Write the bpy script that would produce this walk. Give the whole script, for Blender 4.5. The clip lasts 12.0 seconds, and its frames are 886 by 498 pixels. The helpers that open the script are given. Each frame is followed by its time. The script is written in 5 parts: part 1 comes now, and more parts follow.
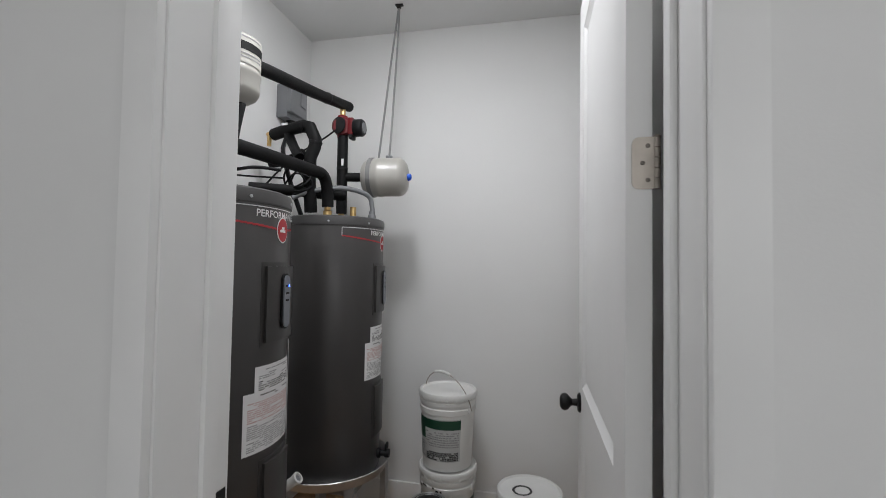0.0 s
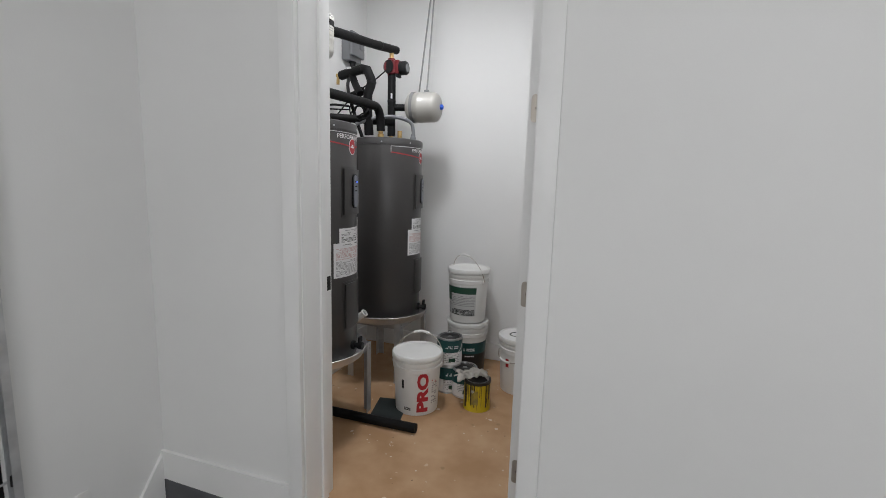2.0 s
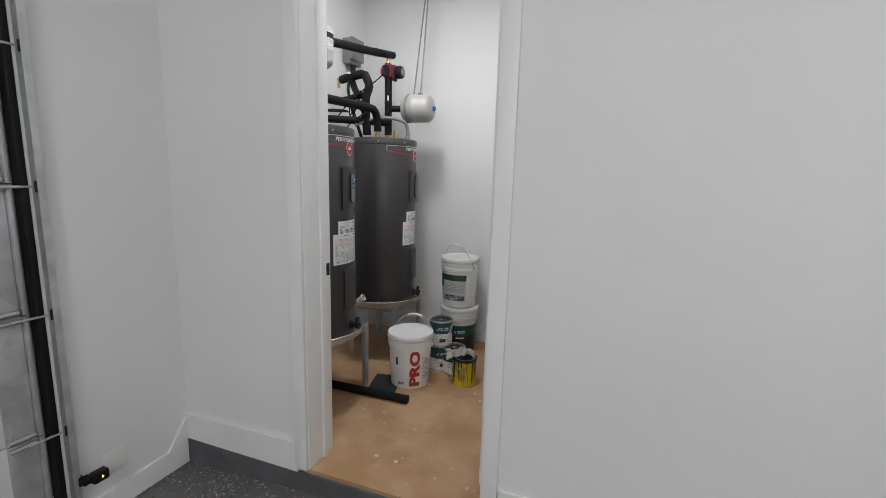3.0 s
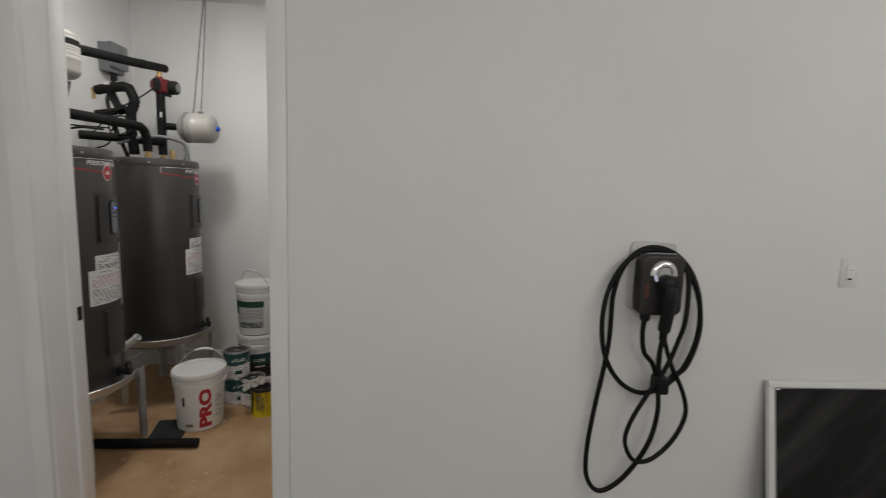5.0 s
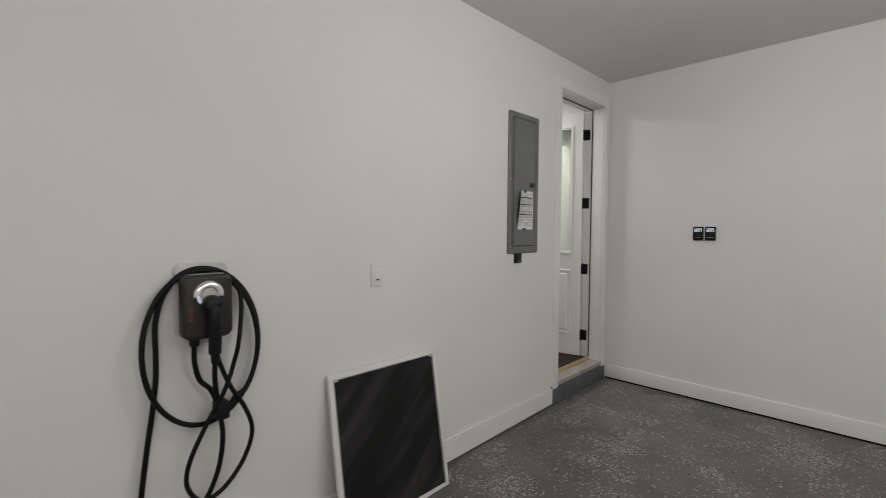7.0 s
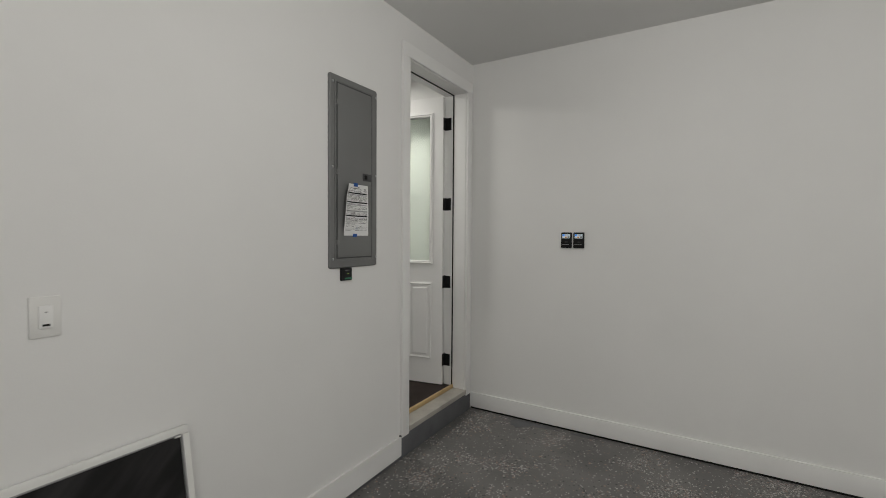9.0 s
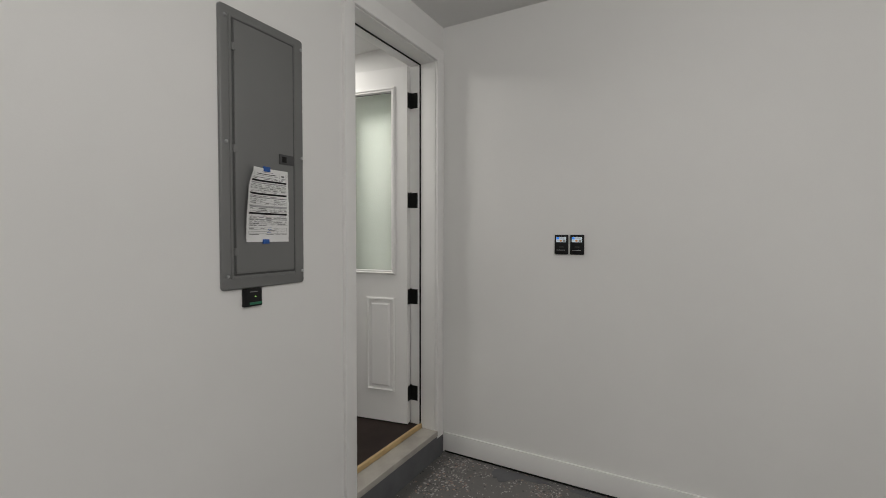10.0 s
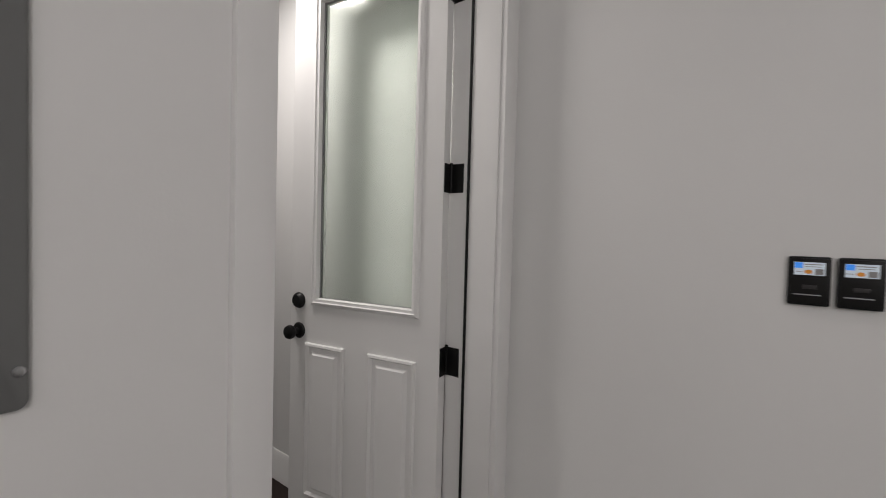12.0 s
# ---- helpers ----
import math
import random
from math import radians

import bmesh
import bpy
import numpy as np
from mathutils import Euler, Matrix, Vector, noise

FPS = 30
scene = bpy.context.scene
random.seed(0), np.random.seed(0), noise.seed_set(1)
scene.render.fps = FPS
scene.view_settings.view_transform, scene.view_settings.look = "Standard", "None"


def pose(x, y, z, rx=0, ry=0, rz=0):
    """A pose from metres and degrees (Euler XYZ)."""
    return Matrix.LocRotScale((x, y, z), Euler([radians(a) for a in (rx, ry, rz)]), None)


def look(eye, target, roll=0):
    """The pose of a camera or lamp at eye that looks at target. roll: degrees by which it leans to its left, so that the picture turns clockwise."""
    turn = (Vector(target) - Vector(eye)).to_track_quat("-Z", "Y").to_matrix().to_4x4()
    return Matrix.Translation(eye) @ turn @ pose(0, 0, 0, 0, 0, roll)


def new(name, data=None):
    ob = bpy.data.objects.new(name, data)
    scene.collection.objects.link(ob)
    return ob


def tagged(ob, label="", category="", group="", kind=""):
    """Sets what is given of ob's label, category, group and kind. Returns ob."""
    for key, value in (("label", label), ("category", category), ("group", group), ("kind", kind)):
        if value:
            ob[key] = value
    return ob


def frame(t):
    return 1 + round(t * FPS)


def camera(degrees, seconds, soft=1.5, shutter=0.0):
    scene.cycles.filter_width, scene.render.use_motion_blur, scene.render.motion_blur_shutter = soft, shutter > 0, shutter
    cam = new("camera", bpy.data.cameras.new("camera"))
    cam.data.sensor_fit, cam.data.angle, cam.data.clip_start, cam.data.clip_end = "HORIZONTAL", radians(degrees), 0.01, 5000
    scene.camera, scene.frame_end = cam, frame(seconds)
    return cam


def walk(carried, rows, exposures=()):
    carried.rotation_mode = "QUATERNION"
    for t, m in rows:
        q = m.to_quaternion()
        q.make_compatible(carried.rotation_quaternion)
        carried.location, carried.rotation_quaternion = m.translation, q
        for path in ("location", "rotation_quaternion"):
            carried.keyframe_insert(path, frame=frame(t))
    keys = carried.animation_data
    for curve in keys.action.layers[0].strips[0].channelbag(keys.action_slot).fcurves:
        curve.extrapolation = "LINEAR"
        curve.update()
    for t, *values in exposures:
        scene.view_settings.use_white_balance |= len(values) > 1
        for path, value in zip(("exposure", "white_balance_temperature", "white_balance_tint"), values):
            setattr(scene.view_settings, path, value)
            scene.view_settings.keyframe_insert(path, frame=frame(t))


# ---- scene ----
cam = camera(90.5, 12.0, soft=0.85, shutter=0.22)
PATH = [
    (0, (1.632, -0.639, 1.401), (1.202, 1.313, 1.467), 0.9),
    (0.5, (1.742, -0.829, 1.361), (1.284, 1.117, 1.288), 0.9),
    (1, (1.848, -1.021, 1.306), (1.322, 0.902, 1.152), 1.3),
    (1.5, (1.948, -1.203, 1.318), (1.315, 0.677, 1.067), 1.8),
    (2, (2.047, -1.375, 1.312), (1.382, 0.49, 1.03), 1.6),
    (2.5, (2.162, -1.507, 1.361), (1.475, 0.343, 1.04), 1.5),
    (2.7, (2.202, -1.547, 1.355), (1.507, 0.3, 1.029), 1.6),
    (4.5, (2.355, -1.689, 1.428), (2.039, 0.262, 1.121), 1.7),
    (5, (2.427, -1.718, 1.45), (2.529, 0.264, 1.203), 2.0),
    (5.5, (2.518, -1.738, 1.408), (3.03, 0.189, 1.242), 1.7),
    (6, (2.599, -1.774, 1.398), (3.523, -0.005, 1.278), 1.2),
    (6.5, (2.695, -1.823, 1.41), (3.92, -0.245, 1.31), 0.6),
    (7, (2.818, -1.863, 1.423), (4.238, -0.457, 1.334), 0.3),
    (7.5, (2.955, -1.877, 1.423), (4.512, -0.623, 1.348), 0.4),
    (7.7, (3.022, -1.865, 1.417), (4.621, -0.666, 1.346), 0.5),
    (9.5, (4.035, -1.565, 1.445), (5.764, -0.562, 1.38), 0.2),
    (10, (4.38, -1.442, 1.452), (6.122, -0.462, 1.39), 0.1),
    (10.5, (4.725, -1.331, 1.469), (6.466, -0.347, 1.404), 0.3),
    (11, (5.048, -1.167, 1.485), (6.777, -0.163, 1.42), 0.4),
    (11.5, (5.345, -0.968, 1.476), (7.024, 0.117, 1.41), 0.9),
    (12, (5.603, -0.747, 1.482), (7.179, 0.483, 1.424), 1.5),
]
walk(cam, [(t, look(eye, target, roll)) for t, eye, target, roll in PATH],
     [(0.0, 0.25, 6320, 10), (1.0, 0.51, 6440, 10), (2.5, 0.52, 6290, 10), (4.5, 0.41, 6720, 10), (5.0, 0.03, 6800, 9), (5.5, 0.10, 6830, 9), (6.5, 0.16, 6830, 9),
      (7.5, 0.13, 6820, 10), (9.5, 0.08, 6780, 8), (10.0, 0.1, 6780, 10), (10.5, 0.1, 6760, 15), (11.0, 0.1, 6740, 16), (12.0, -0.02, 6760, 15)])

# ---- light ----
world = bpy.data.worlds.new("world")
scene.world = world
world.use_nodes = True
world.node_tree.nodes["Background"].inputs[0].default_value = (0.5, 0.55, 0.6, 1)
world.node_tree.nodes["Background"].inputs[1].default_value = 0.02


def ceiling_lamp(name, x, y, z, radius, watts, colour):
    data = bpy.data.lights.new(name, "POINT")
    data.shadow_soft_size, data.energy, data.color = radius, watts, colour
    lamp = new(name, data)
    lamp.location = (x, y, z)
    return lamp


# unseen lamps, their places and power set to balance the wall brightness
ceiling_lamp("unseen_garage_lamp", 1.8, -3.3, 2.42, 0.38, 46, (1.0, 0.99, 0.985))
ceiling_lamp("unseen_garage_lamp", 3.9, -3.5, 2.42, 0.38, 34, (1.0, 0.99, 0.985))
# third one added to brighten wall and ceiling near the house door
ceiling_lamp("unseen_garage_lamp", 4.75, -1.9, 2.44, 0.34, 25, (1.0, 0.99, 0.985))
ceiling_lamp("utility_lamp", 1.05, 0.75, 2.66, 0.16, 3.4, (1.0, 0.99, 1.0))
# second lamp at the unseen utility fixture, added to even out the wall brightness
down = bpy.data.lights.new("utility_downlight", "AREA")
down.shape, down.size, down.energy, down.color = "DISK", 0.30, 11.6, (1.0, 0.99, 1.0)
new("utility_downlight", down).location = (1.05, 0.75, 2.84)
flush = bpy.data.lights.new("hall_downlight", "AREA")
flush.shape, flush.size, flush.energy, flush.color = "DISK", 0.42, 15, (1.0, 0.985, 0.96)
new("hall_downlight", flush).location = (6.28, 1.0, 2.752)


# ---- materials ----
def mat(name, c, c2=None, rough=0.5, metal=0.0, scale=2.0, fine=150.0, bump=0.15, spec=0.5, lo=0.35, hi=0.65, stretch=None, lean=0):
    """A surface whose colour drifts between c and c2 at a broad scale, with fine grain in relief and gloss."""
    m = bpy.data.materials.new(name)
    m.use_nodes = True
    n, l = m.node_tree.nodes, m.node_tree.links
    b = n["Principled BSDF"]
    c2 = c2 or tuple(v * 0.93 for v in c)
    tc = n.new("ShaderNodeTexCoord")
    broad = n.new("ShaderNodeTexNoise")
    broad.inputs["Scale"].default_value, broad.inputs["Detail"].default_value = scale, 6
    ramp = n.new("ShaderNodeValToRGB")
    ramp.color_ramp.elements[0].position, ramp.color_ramp.elements[1].position = lo, hi
    ramp.color_ramp.elements[0].color, ramp.color_ramp.elements[1].color = (*c, 1), (*c2, 1)
    grain = n.new("ShaderNodeTexNoise")
    grain.inputs["Scale"].default_value, grain.inputs["Detail"].default_value = fine, 3
    bp = n.new("ShaderNodeBump")
    bp.inputs["Strength"].default_value, bp.inputs["Distance"].default_value = bump, 0.002
    rr = n.new("ShaderNodeMapRange")
    rr.inputs["To Min"].default_value, rr.inputs["To Max"].default_value = max(rough - 0.07, 0.02), min(rough + 0.07, 1)
    for a in (broad, grain):
        l.new(tc.outputs["Object"], a.inputs["Vector"])
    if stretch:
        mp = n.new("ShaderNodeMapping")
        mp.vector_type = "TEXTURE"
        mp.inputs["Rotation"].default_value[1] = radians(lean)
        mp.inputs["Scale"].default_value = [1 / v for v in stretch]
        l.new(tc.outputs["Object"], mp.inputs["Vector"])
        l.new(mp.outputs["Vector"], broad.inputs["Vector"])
    l.new(broad.outputs["Fac"], ramp.inputs["Fac"])
    l.new(broad.outputs["Fac"], rr.inputs["Value"])
    l.new(ramp.outputs["Color"], b.inputs["Base Color"])
    l.new(rr.outputs["Result"], b.inputs["Roughness"])
    l.new(grain.outputs["Fac"], bp.inputs["Height"])
    l.new(bp.outputs["Normal"], b.inputs["Normal"])
    b.inputs["Metallic"].default_value = metal
    b.inputs["Specular IOR Level"].default_value = spec
    return m


def speckle(m, size, share, colours, patch=1.2, edge=(0.45, 0.6), fill=0.42):
    """Scatter small flakes of the given colours over a material, thicker in patches."""
    n, l = m.node_tree.nodes, m.node_tree.links
    b = n["Principled BSDF"]
    under = b.inputs["Base Color"].links[0].from_socket
    tc = n.new("ShaderNodeTexCoord")
    v = n.new("ShaderNodeTexVoronoi")
    v.inputs["Scale"].default_value = 1 / size
    sep = n.new("ShaderNodeSeparateColor")
    pn = n.new("ShaderNodeTexNoise")
    pn.inputs["Scale"].default_value, pn.inputs["Detail"].default_value = patch, 4
    pr = n.new("ShaderNodeMapRange")
    pr.inputs["From Min"].default_value, pr.inputs["From Max"].default_value = edge
    pr.inputs["To Min"].default_value, pr.inputs["To Max"].default_value = share * 0.08, share
    lt = n.new("ShaderNodeMath")
    lt.operation = "LESS_THAN"
    near = n.new("ShaderNodeMath")
    near.operation, near.inputs[1].default_value = "LESS_THAN", fill
    both = n.new("ShaderNodeMath")
    both.operation = "MULTIPLY"
    ramp = n.new("ShaderNodeValToRGB")
    ramp.color_ramp.interpolation = "CONSTANT"
    for i, c in enumerate(colours):
        e = ramp.color_ramp.elements[i] if i < 2 else ramp.color_ramp.elements.new(i / len(colours))
        e.position, e.color = i / len(colours), (*c, 1)
    mix = n.new("ShaderNodeMix")
    mix.data_type = "RGBA"
    l.new(tc.outputs["Object"], v.inputs["Vector"])
    l.new(tc.outputs["Object"], pn.inputs["Vector"])
    l.new(pn.outputs["Fac"], pr.inputs["Value"])
    l.new(v.outputs["Color"], sep.inputs["Color"])
    l.new(sep.outputs["Red"], lt.inputs[0])
    l.new(pr.outputs["Result"], lt.inputs[1])
    l.new(v.outputs["Distance"], near.inputs[0])
    l.new(lt.outputs[0], both.inputs[0])
    l.new(near.outputs[0], both.inputs[1])
    l.new(sep.outputs["Green"], ramp.inputs["Fac"])
    l.new(both.outputs[0], mix.inputs["Factor"])
    l.new(under, mix.inputs["A"])
    l.new(ramp.outputs["Color"], mix.inputs["B"])
    l.new(mix.outputs["Result"], b.inputs["Base Color"])
    return m


def glow(name, c, strength):
    m = mat(name, c)
    b = m.node_tree.nodes["Principled BSDF"]
    b.inputs["Emission Color"].default_value = (*c, 1)
    b.inputs["Emission Strength"].default_value = strength
    return m


WALL = mat("wall_paint", (0.78, 0.78, 0.77), (0.74, 0.74, 0.73), 0.75, scale=0.9, fine=160, bump=0.12)
CEIL = mat("ceiling_paint", (0.74, 0.74, 0.735), (0.71, 0.71, 0.70), 0.85, scale=0.9, fine=120, bump=0.2)
TRIM = mat("trim_paint", (0.82, 0.82, 0.81), (0.78, 0.78, 0.77), 0.4, scale=3, fine=60, bump=0.04)
DOORP = mat("door_paint", (0.80, 0.80, 0.79), (0.77, 0.77, 0.76), 0.5, scale=2.5, fine=90, bump=0.04)
CURB = mat("curb_paint", (0.115, 0.118, 0.125), (0.085, 0.088, 0.095), 0.6, scale=5, fine=60, bump=0.5)
EPOXY = speckle(mat("floor_coating", (0.152, 0.148, 0.143), (0.108, 0.106, 0.103), 0.5, scale=2.4, fine=180, bump=0.5),
                0.0075, 0.60, [(0.46, 0.44, 0.42), (0.04, 0.04, 0.04), (0.32, 0.31, 0.30), (0.22, 0.21, 0.20), (0.48, 0.47, 0.45), (0.27, 0.18, 0.155)], 2.2, (0.52, 0.68), 0.70)
speckle(EPOXY, 0.0130, 0.40, [(0.36, 0.35, 0.33), (0.05, 0.05, 0.05), (0.28, 0.20, 0.17), (0.33, 0.32, 0.31)], 3.1, (0.55, 0.70), 0.62)
SUBFLOOR = speckle(mat("dusty_subfloor", (0.51, 0.335, 0.195), (0.385, 0.228, 0.115), 0.72, scale=4.5, fine=90, bump=0.3),
                   0.011, 0.05, [(0.66, 0.60, 0.50), (0.55, 0.43, 0.30), (0.24, 0.15, 0.08), (0.6, 0.52, 0.42)], 2.2, (0.52, 0.70))
speckle(SUBFLOOR, 0.028, 0.045, [(0.56, 0.42, 0.28), (0.33, 0.21, 0.11), (0.6, 0.5, 0.4)], 3.0, (0.5, 0.66))
DARKWOOD = mat("dark_wood_floor", (0.022, 0.012, 0.009), (0.015, 0.008, 0.006), 0.5, scale=6, fine=90, bump=0.15, spec=0.25)
OAK = mat("oak_strip", (0.55, 0.40, 0.20), (0.45, 0.31, 0.15), 0.5, scale=8, fine=70, bump=0.2)
TANK = mat("tank_enamel", (0.046, 0.043, 0.042), (0.040, 0.0375, 0.0365), 0.34, scale=3, fine=220, bump=0.06)
TANKCAP = mat("tank_cap", (0.066, 0.064, 0.064), (0.058, 0.056, 0.056), 0.4, fine=200, bump=0.05)
BLACKP = mat("black_plastic", (0.011, 0.011, 0.012), (0.008, 0.008, 0.009), 0.48, fine=240, bump=0.08, spec=0.25)
FOAM = mat("black_foam", (0.006, 0.006, 0.0063), (0.004, 0.004, 0.0042), 0.62, scale=9, fine=260, bump=0.5, spec=0.22)
RUBBER = mat("cable_rubber", (0.006, 0.006, 0.0065), (0.0045, 0.0045, 0.005), 0.55, fine=260, bump=0.1, spec=0.22)
GALV = mat("galvanised_steel", (0.56, 0.57, 0.58), (0.42, 0.43, 0.44), 0.36, 1.0, scale=14, fine=160, bump=0.1)
DULLZINC = mat("dull_zinc_steel", (0.62, 0.63, 0.64), (0.48, 0.49, 0.50), 0.42, 0.65, scale=12, fine=150, bump=0.12)
ALU = mat("aluminium_pan", (0.74, 0.74, 0.73), (0.62, 0.62, 0.62), 0.42, 1.0, scale=9, fine=140, bump=0.12)
NICKEL = mat("satin_nickel", (0.50, 0.46, 0.41), (0.42, 0.385, 0.34), 0.58, 1.0, scale=20, fine=260, bump=0.05)
SCREWM = mat("dark_screw", (0.20, 0.18, 0.16), (0.12, 0.11, 0.10), 0.4, 1.0, scale=200, fine=260, bump=0.05)
CHROME = mat("chrome", (0.92, 0.92, 0.95), (0.88, 0.88, 0.91), 0.22, 1.0, bump=0.0)
BRASS = mat("brass", (0.62, 0.44, 0.20), (0.5, 0.34, 0.14), 0.32, 1.0, scale=30, bump=0.1)
BLACKM = mat("black_metal", (0.009, 0.009, 0.009), (0.007, 0.007, 0.007), 0.45, fine=200, bump=0.06, spec=0.25)
CREAM = mat("cream_enamel", (0.41, 0.40, 0.365), (0.38, 0.37, 0.34), 0.30, scale=3, bump=0.03)
WHITEP = mat("white_plastic", (0.76, 0.76, 0.74), (0.70, 0.70, 0.68), 0.42, scale=6, fine=120, bump=0.06)
PAPER = mat("white_paper", (0.78, 0.78, 0.78), (0.73, 0.73, 0.73), 0.75, scale=5, bump=0.05)
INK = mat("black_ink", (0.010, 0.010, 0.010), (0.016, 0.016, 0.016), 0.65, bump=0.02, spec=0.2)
GREYINK = mat("grey_ink", (0.25, 0.25, 0.26), (0.3, 0.3, 0.3), 0.7, bump=0.02)
REDINK = mat("red_ink", (0.46, 0.025, 0.035), (0.40, 0.02, 0.03), 0.5, bump=0.02)
PINKINK = mat("pale_red_ink", (0.55, 0.33, 0.31), (0.5, 0.3, 0.28), 0.6, bump=0.02)
TEAL = mat("teal_label", (0.012, 0.075, 0.075), (0.008, 0.05, 0.05), 0.4, scale=10, bump=0.03)
GREEN = mat("green_label", (0.012, 0.065, 0.035), (0.01, 0.05, 0.03), 0.45, bump=0.03)
BLACKL = mat("black_label", (0.012, 0.013, 0.014), (0.02, 0.02, 0.02), 0.35, bump=0.03)
YELLOW = mat("yellow_paint_can", (0.62, 0.47, 0.015), (0.52, 0.38, 0.01), 0.4, scale=8, bump=0.08)
REDP = mat("red_pump_paint", (0.17, 0.008, 0.012), (0.13, 0.006, 0.010), 0.42, fine=160, bump=0.15)
BLUEP = mat("blue_plastic", (0.01, 0.10, 0.62), (0.01, 0.08, 0.5), 0.35, bump=0.02)
GREYBOX = mat("grey_plastic_box", (0.20, 0.205, 0.215), (0.17, 0.175, 0.185), 0.45, bump=0.05)
PANELG = mat("grey_panel_enamel", (0.168, 0.171, 0.170), (0.152, 0.155, 0.154), 0.36, scale=2, fine=260, bump=0.06)
PANELD = mat("dark_latch", (0.062, 0.063, 0.066), (0.054, 0.055, 0.058), 0.45, bump=0.03)
BLUETAPE = mat("blue_tape", (0.02, 0.10, 0.38), (0.015, 0.08, 0.3), 0.65, fine=300, bump=0.2)
CLOTH = mat("cotton_rag", (0.72, 0.69, 0.64), (0.58, 0.55, 0.50), 0.9, scale=14, fine=300, bump=0.6)
# pale slanted streaks painted into the mesh colour stand in for moire sheen
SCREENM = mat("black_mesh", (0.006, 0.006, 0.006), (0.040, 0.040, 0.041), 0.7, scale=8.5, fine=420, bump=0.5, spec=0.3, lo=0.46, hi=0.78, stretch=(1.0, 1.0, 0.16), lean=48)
GDOOR = mat("garage_door_enamel", (0.72, 0.72, 0.71), (0.68, 0.68, 0.67), 0.45, scale=2, fine=140, bump=0.1)
CHARGER = mat("charger_body", (0.020, 0.018, 0.019), (0.016, 0.014, 0.015), 0.42, fine=260, bump=0.06)
GREYSTRAP = mat("grey_strap", (0.22, 0.22, 0.22), (0.17, 0.17, 0.17), 0.6, fine=300, bump=0.3)
ORANGE = mat("orange_print", (0.13, 0.036, 0.014), (0.10, 0.028, 0.012), 0.5, bump=0.0)
CONTROL = mat("controller_grey", (0.18, 0.19, 0.215), (0.16, 0.17, 0.195), 0.35, bump=0.02)
LEDBLUE = glow("blue_led", (0.05, 0.15, 1.0), 4)
LEDAMBER = glow("amber_led", (1.0, 0.45, 0.05), 4)
LEDGREEN = glow("green_led", (0.5, 1.0, 0.2), 1)
LEDWHITE = glow("charger_light_arc", (0.66, 0.70, 0.92), 0.2)


def obscure_glass():
    m = bpy.data.materials.new("obscure_glass")
    m.use_nodes = True
    b = m.node_tree.nodes["Principled BSDF"]
    b.inputs["Base Color"].default_value = (0.78, 0.84, 0.785, 1)
    b.inputs["Transmission Weight"].default_value = 1.0
    b.inputs["Roughness"].default_value = 0.07
    b.inputs["IOR"].default_value = 1.5
    return m


GLASS = obscure_glass()


# ---- shape helpers ----
def box(bm, lo, hi, bevel=0.0, m=None):
    """An axis-aligned block with softened edges."""
    size = [b - a for a, b in zip(lo, hi)]
    mid = [(a + b) / 2 for a, b in zip(lo, hi)]
    r = bmesh.ops.create_cube(bm, size=1, matrix=Matrix.Translation(mid) @ Matrix.Diagonal((*size, 1)))
    vs = r["verts"]
    if bevel:
        es = list({e for v in vs for e in v.link_edges})
        r2 = bmesh.ops.bevel(bm, geom=es, offset=min(bevel, min(size) * 0.45), segments=2, profile=0.6, affect="EDGES")
        vs = list({v for f in r2["faces"] for v in f.verts} | {v for v in vs if v.is_valid})
    if m is not None:
        bmesh.ops.transform(bm, matrix=m, verts=vs)
    return bm


def lathe(bm, prof, segs=40, m=None, cap=True):
    """Turn a profile of (radius, height) about the z axis."""
    rings = []
    for r, z in prof:
        if r < 1e-6:
            rings.append([bm.verts.new((0, 0, z))])
        else:
            rings.append([bm.verts.new((r * math.cos(2 * math.pi * k / segs), r * math.sin(2 * math.pi * k / segs), z)) for k in range(segs)])
    made = [v for ring in rings for v in ring]
    for a, b in zip(rings, rings[1:]):
        for k in range(segs):
            k2 = (k + 1) % segs
            if len(a) == 1 and len(b) > 1:
                bm.faces.new((a[0], b[k2], b[k]))
            elif len(b) == 1 and len(a) > 1:
                bm.faces.new((a[k], a[k2], b[0]))
            elif len(a) > 1:
                bm.faces.new((a[k], a[k2], b[k2], b[k]))
    if cap:
        if len(rings[0]) > 1:
            bm.faces.new(rings[0][::-1])
        if len(rings[-1]) > 1:
            bm.faces.new(rings[-1])
    if m is not None:
        bmesh.ops.transform(bm, matrix=m, verts=made)
    return bm


def spline(pts, steps=8):
    """A smooth line through the points."""
    p = [Vector(q) for q in pts]
    p = [2 * p[0] - p[1]] + p + [2 * p[-1] - p[-2]]
    out = []
    for i in range(1, len(p) - 2):
        a, b, c, d = p[i - 1:i + 3]
        for s in range(steps):
            t = s / steps
            out.append(0.5 * (2 * b + (c - a) * t + (2 * a - 5 * b + 4 * c - d) * t * t + (3 * b - a - 3 * c + d) * t ** 3))
    return out + [p[-2]]


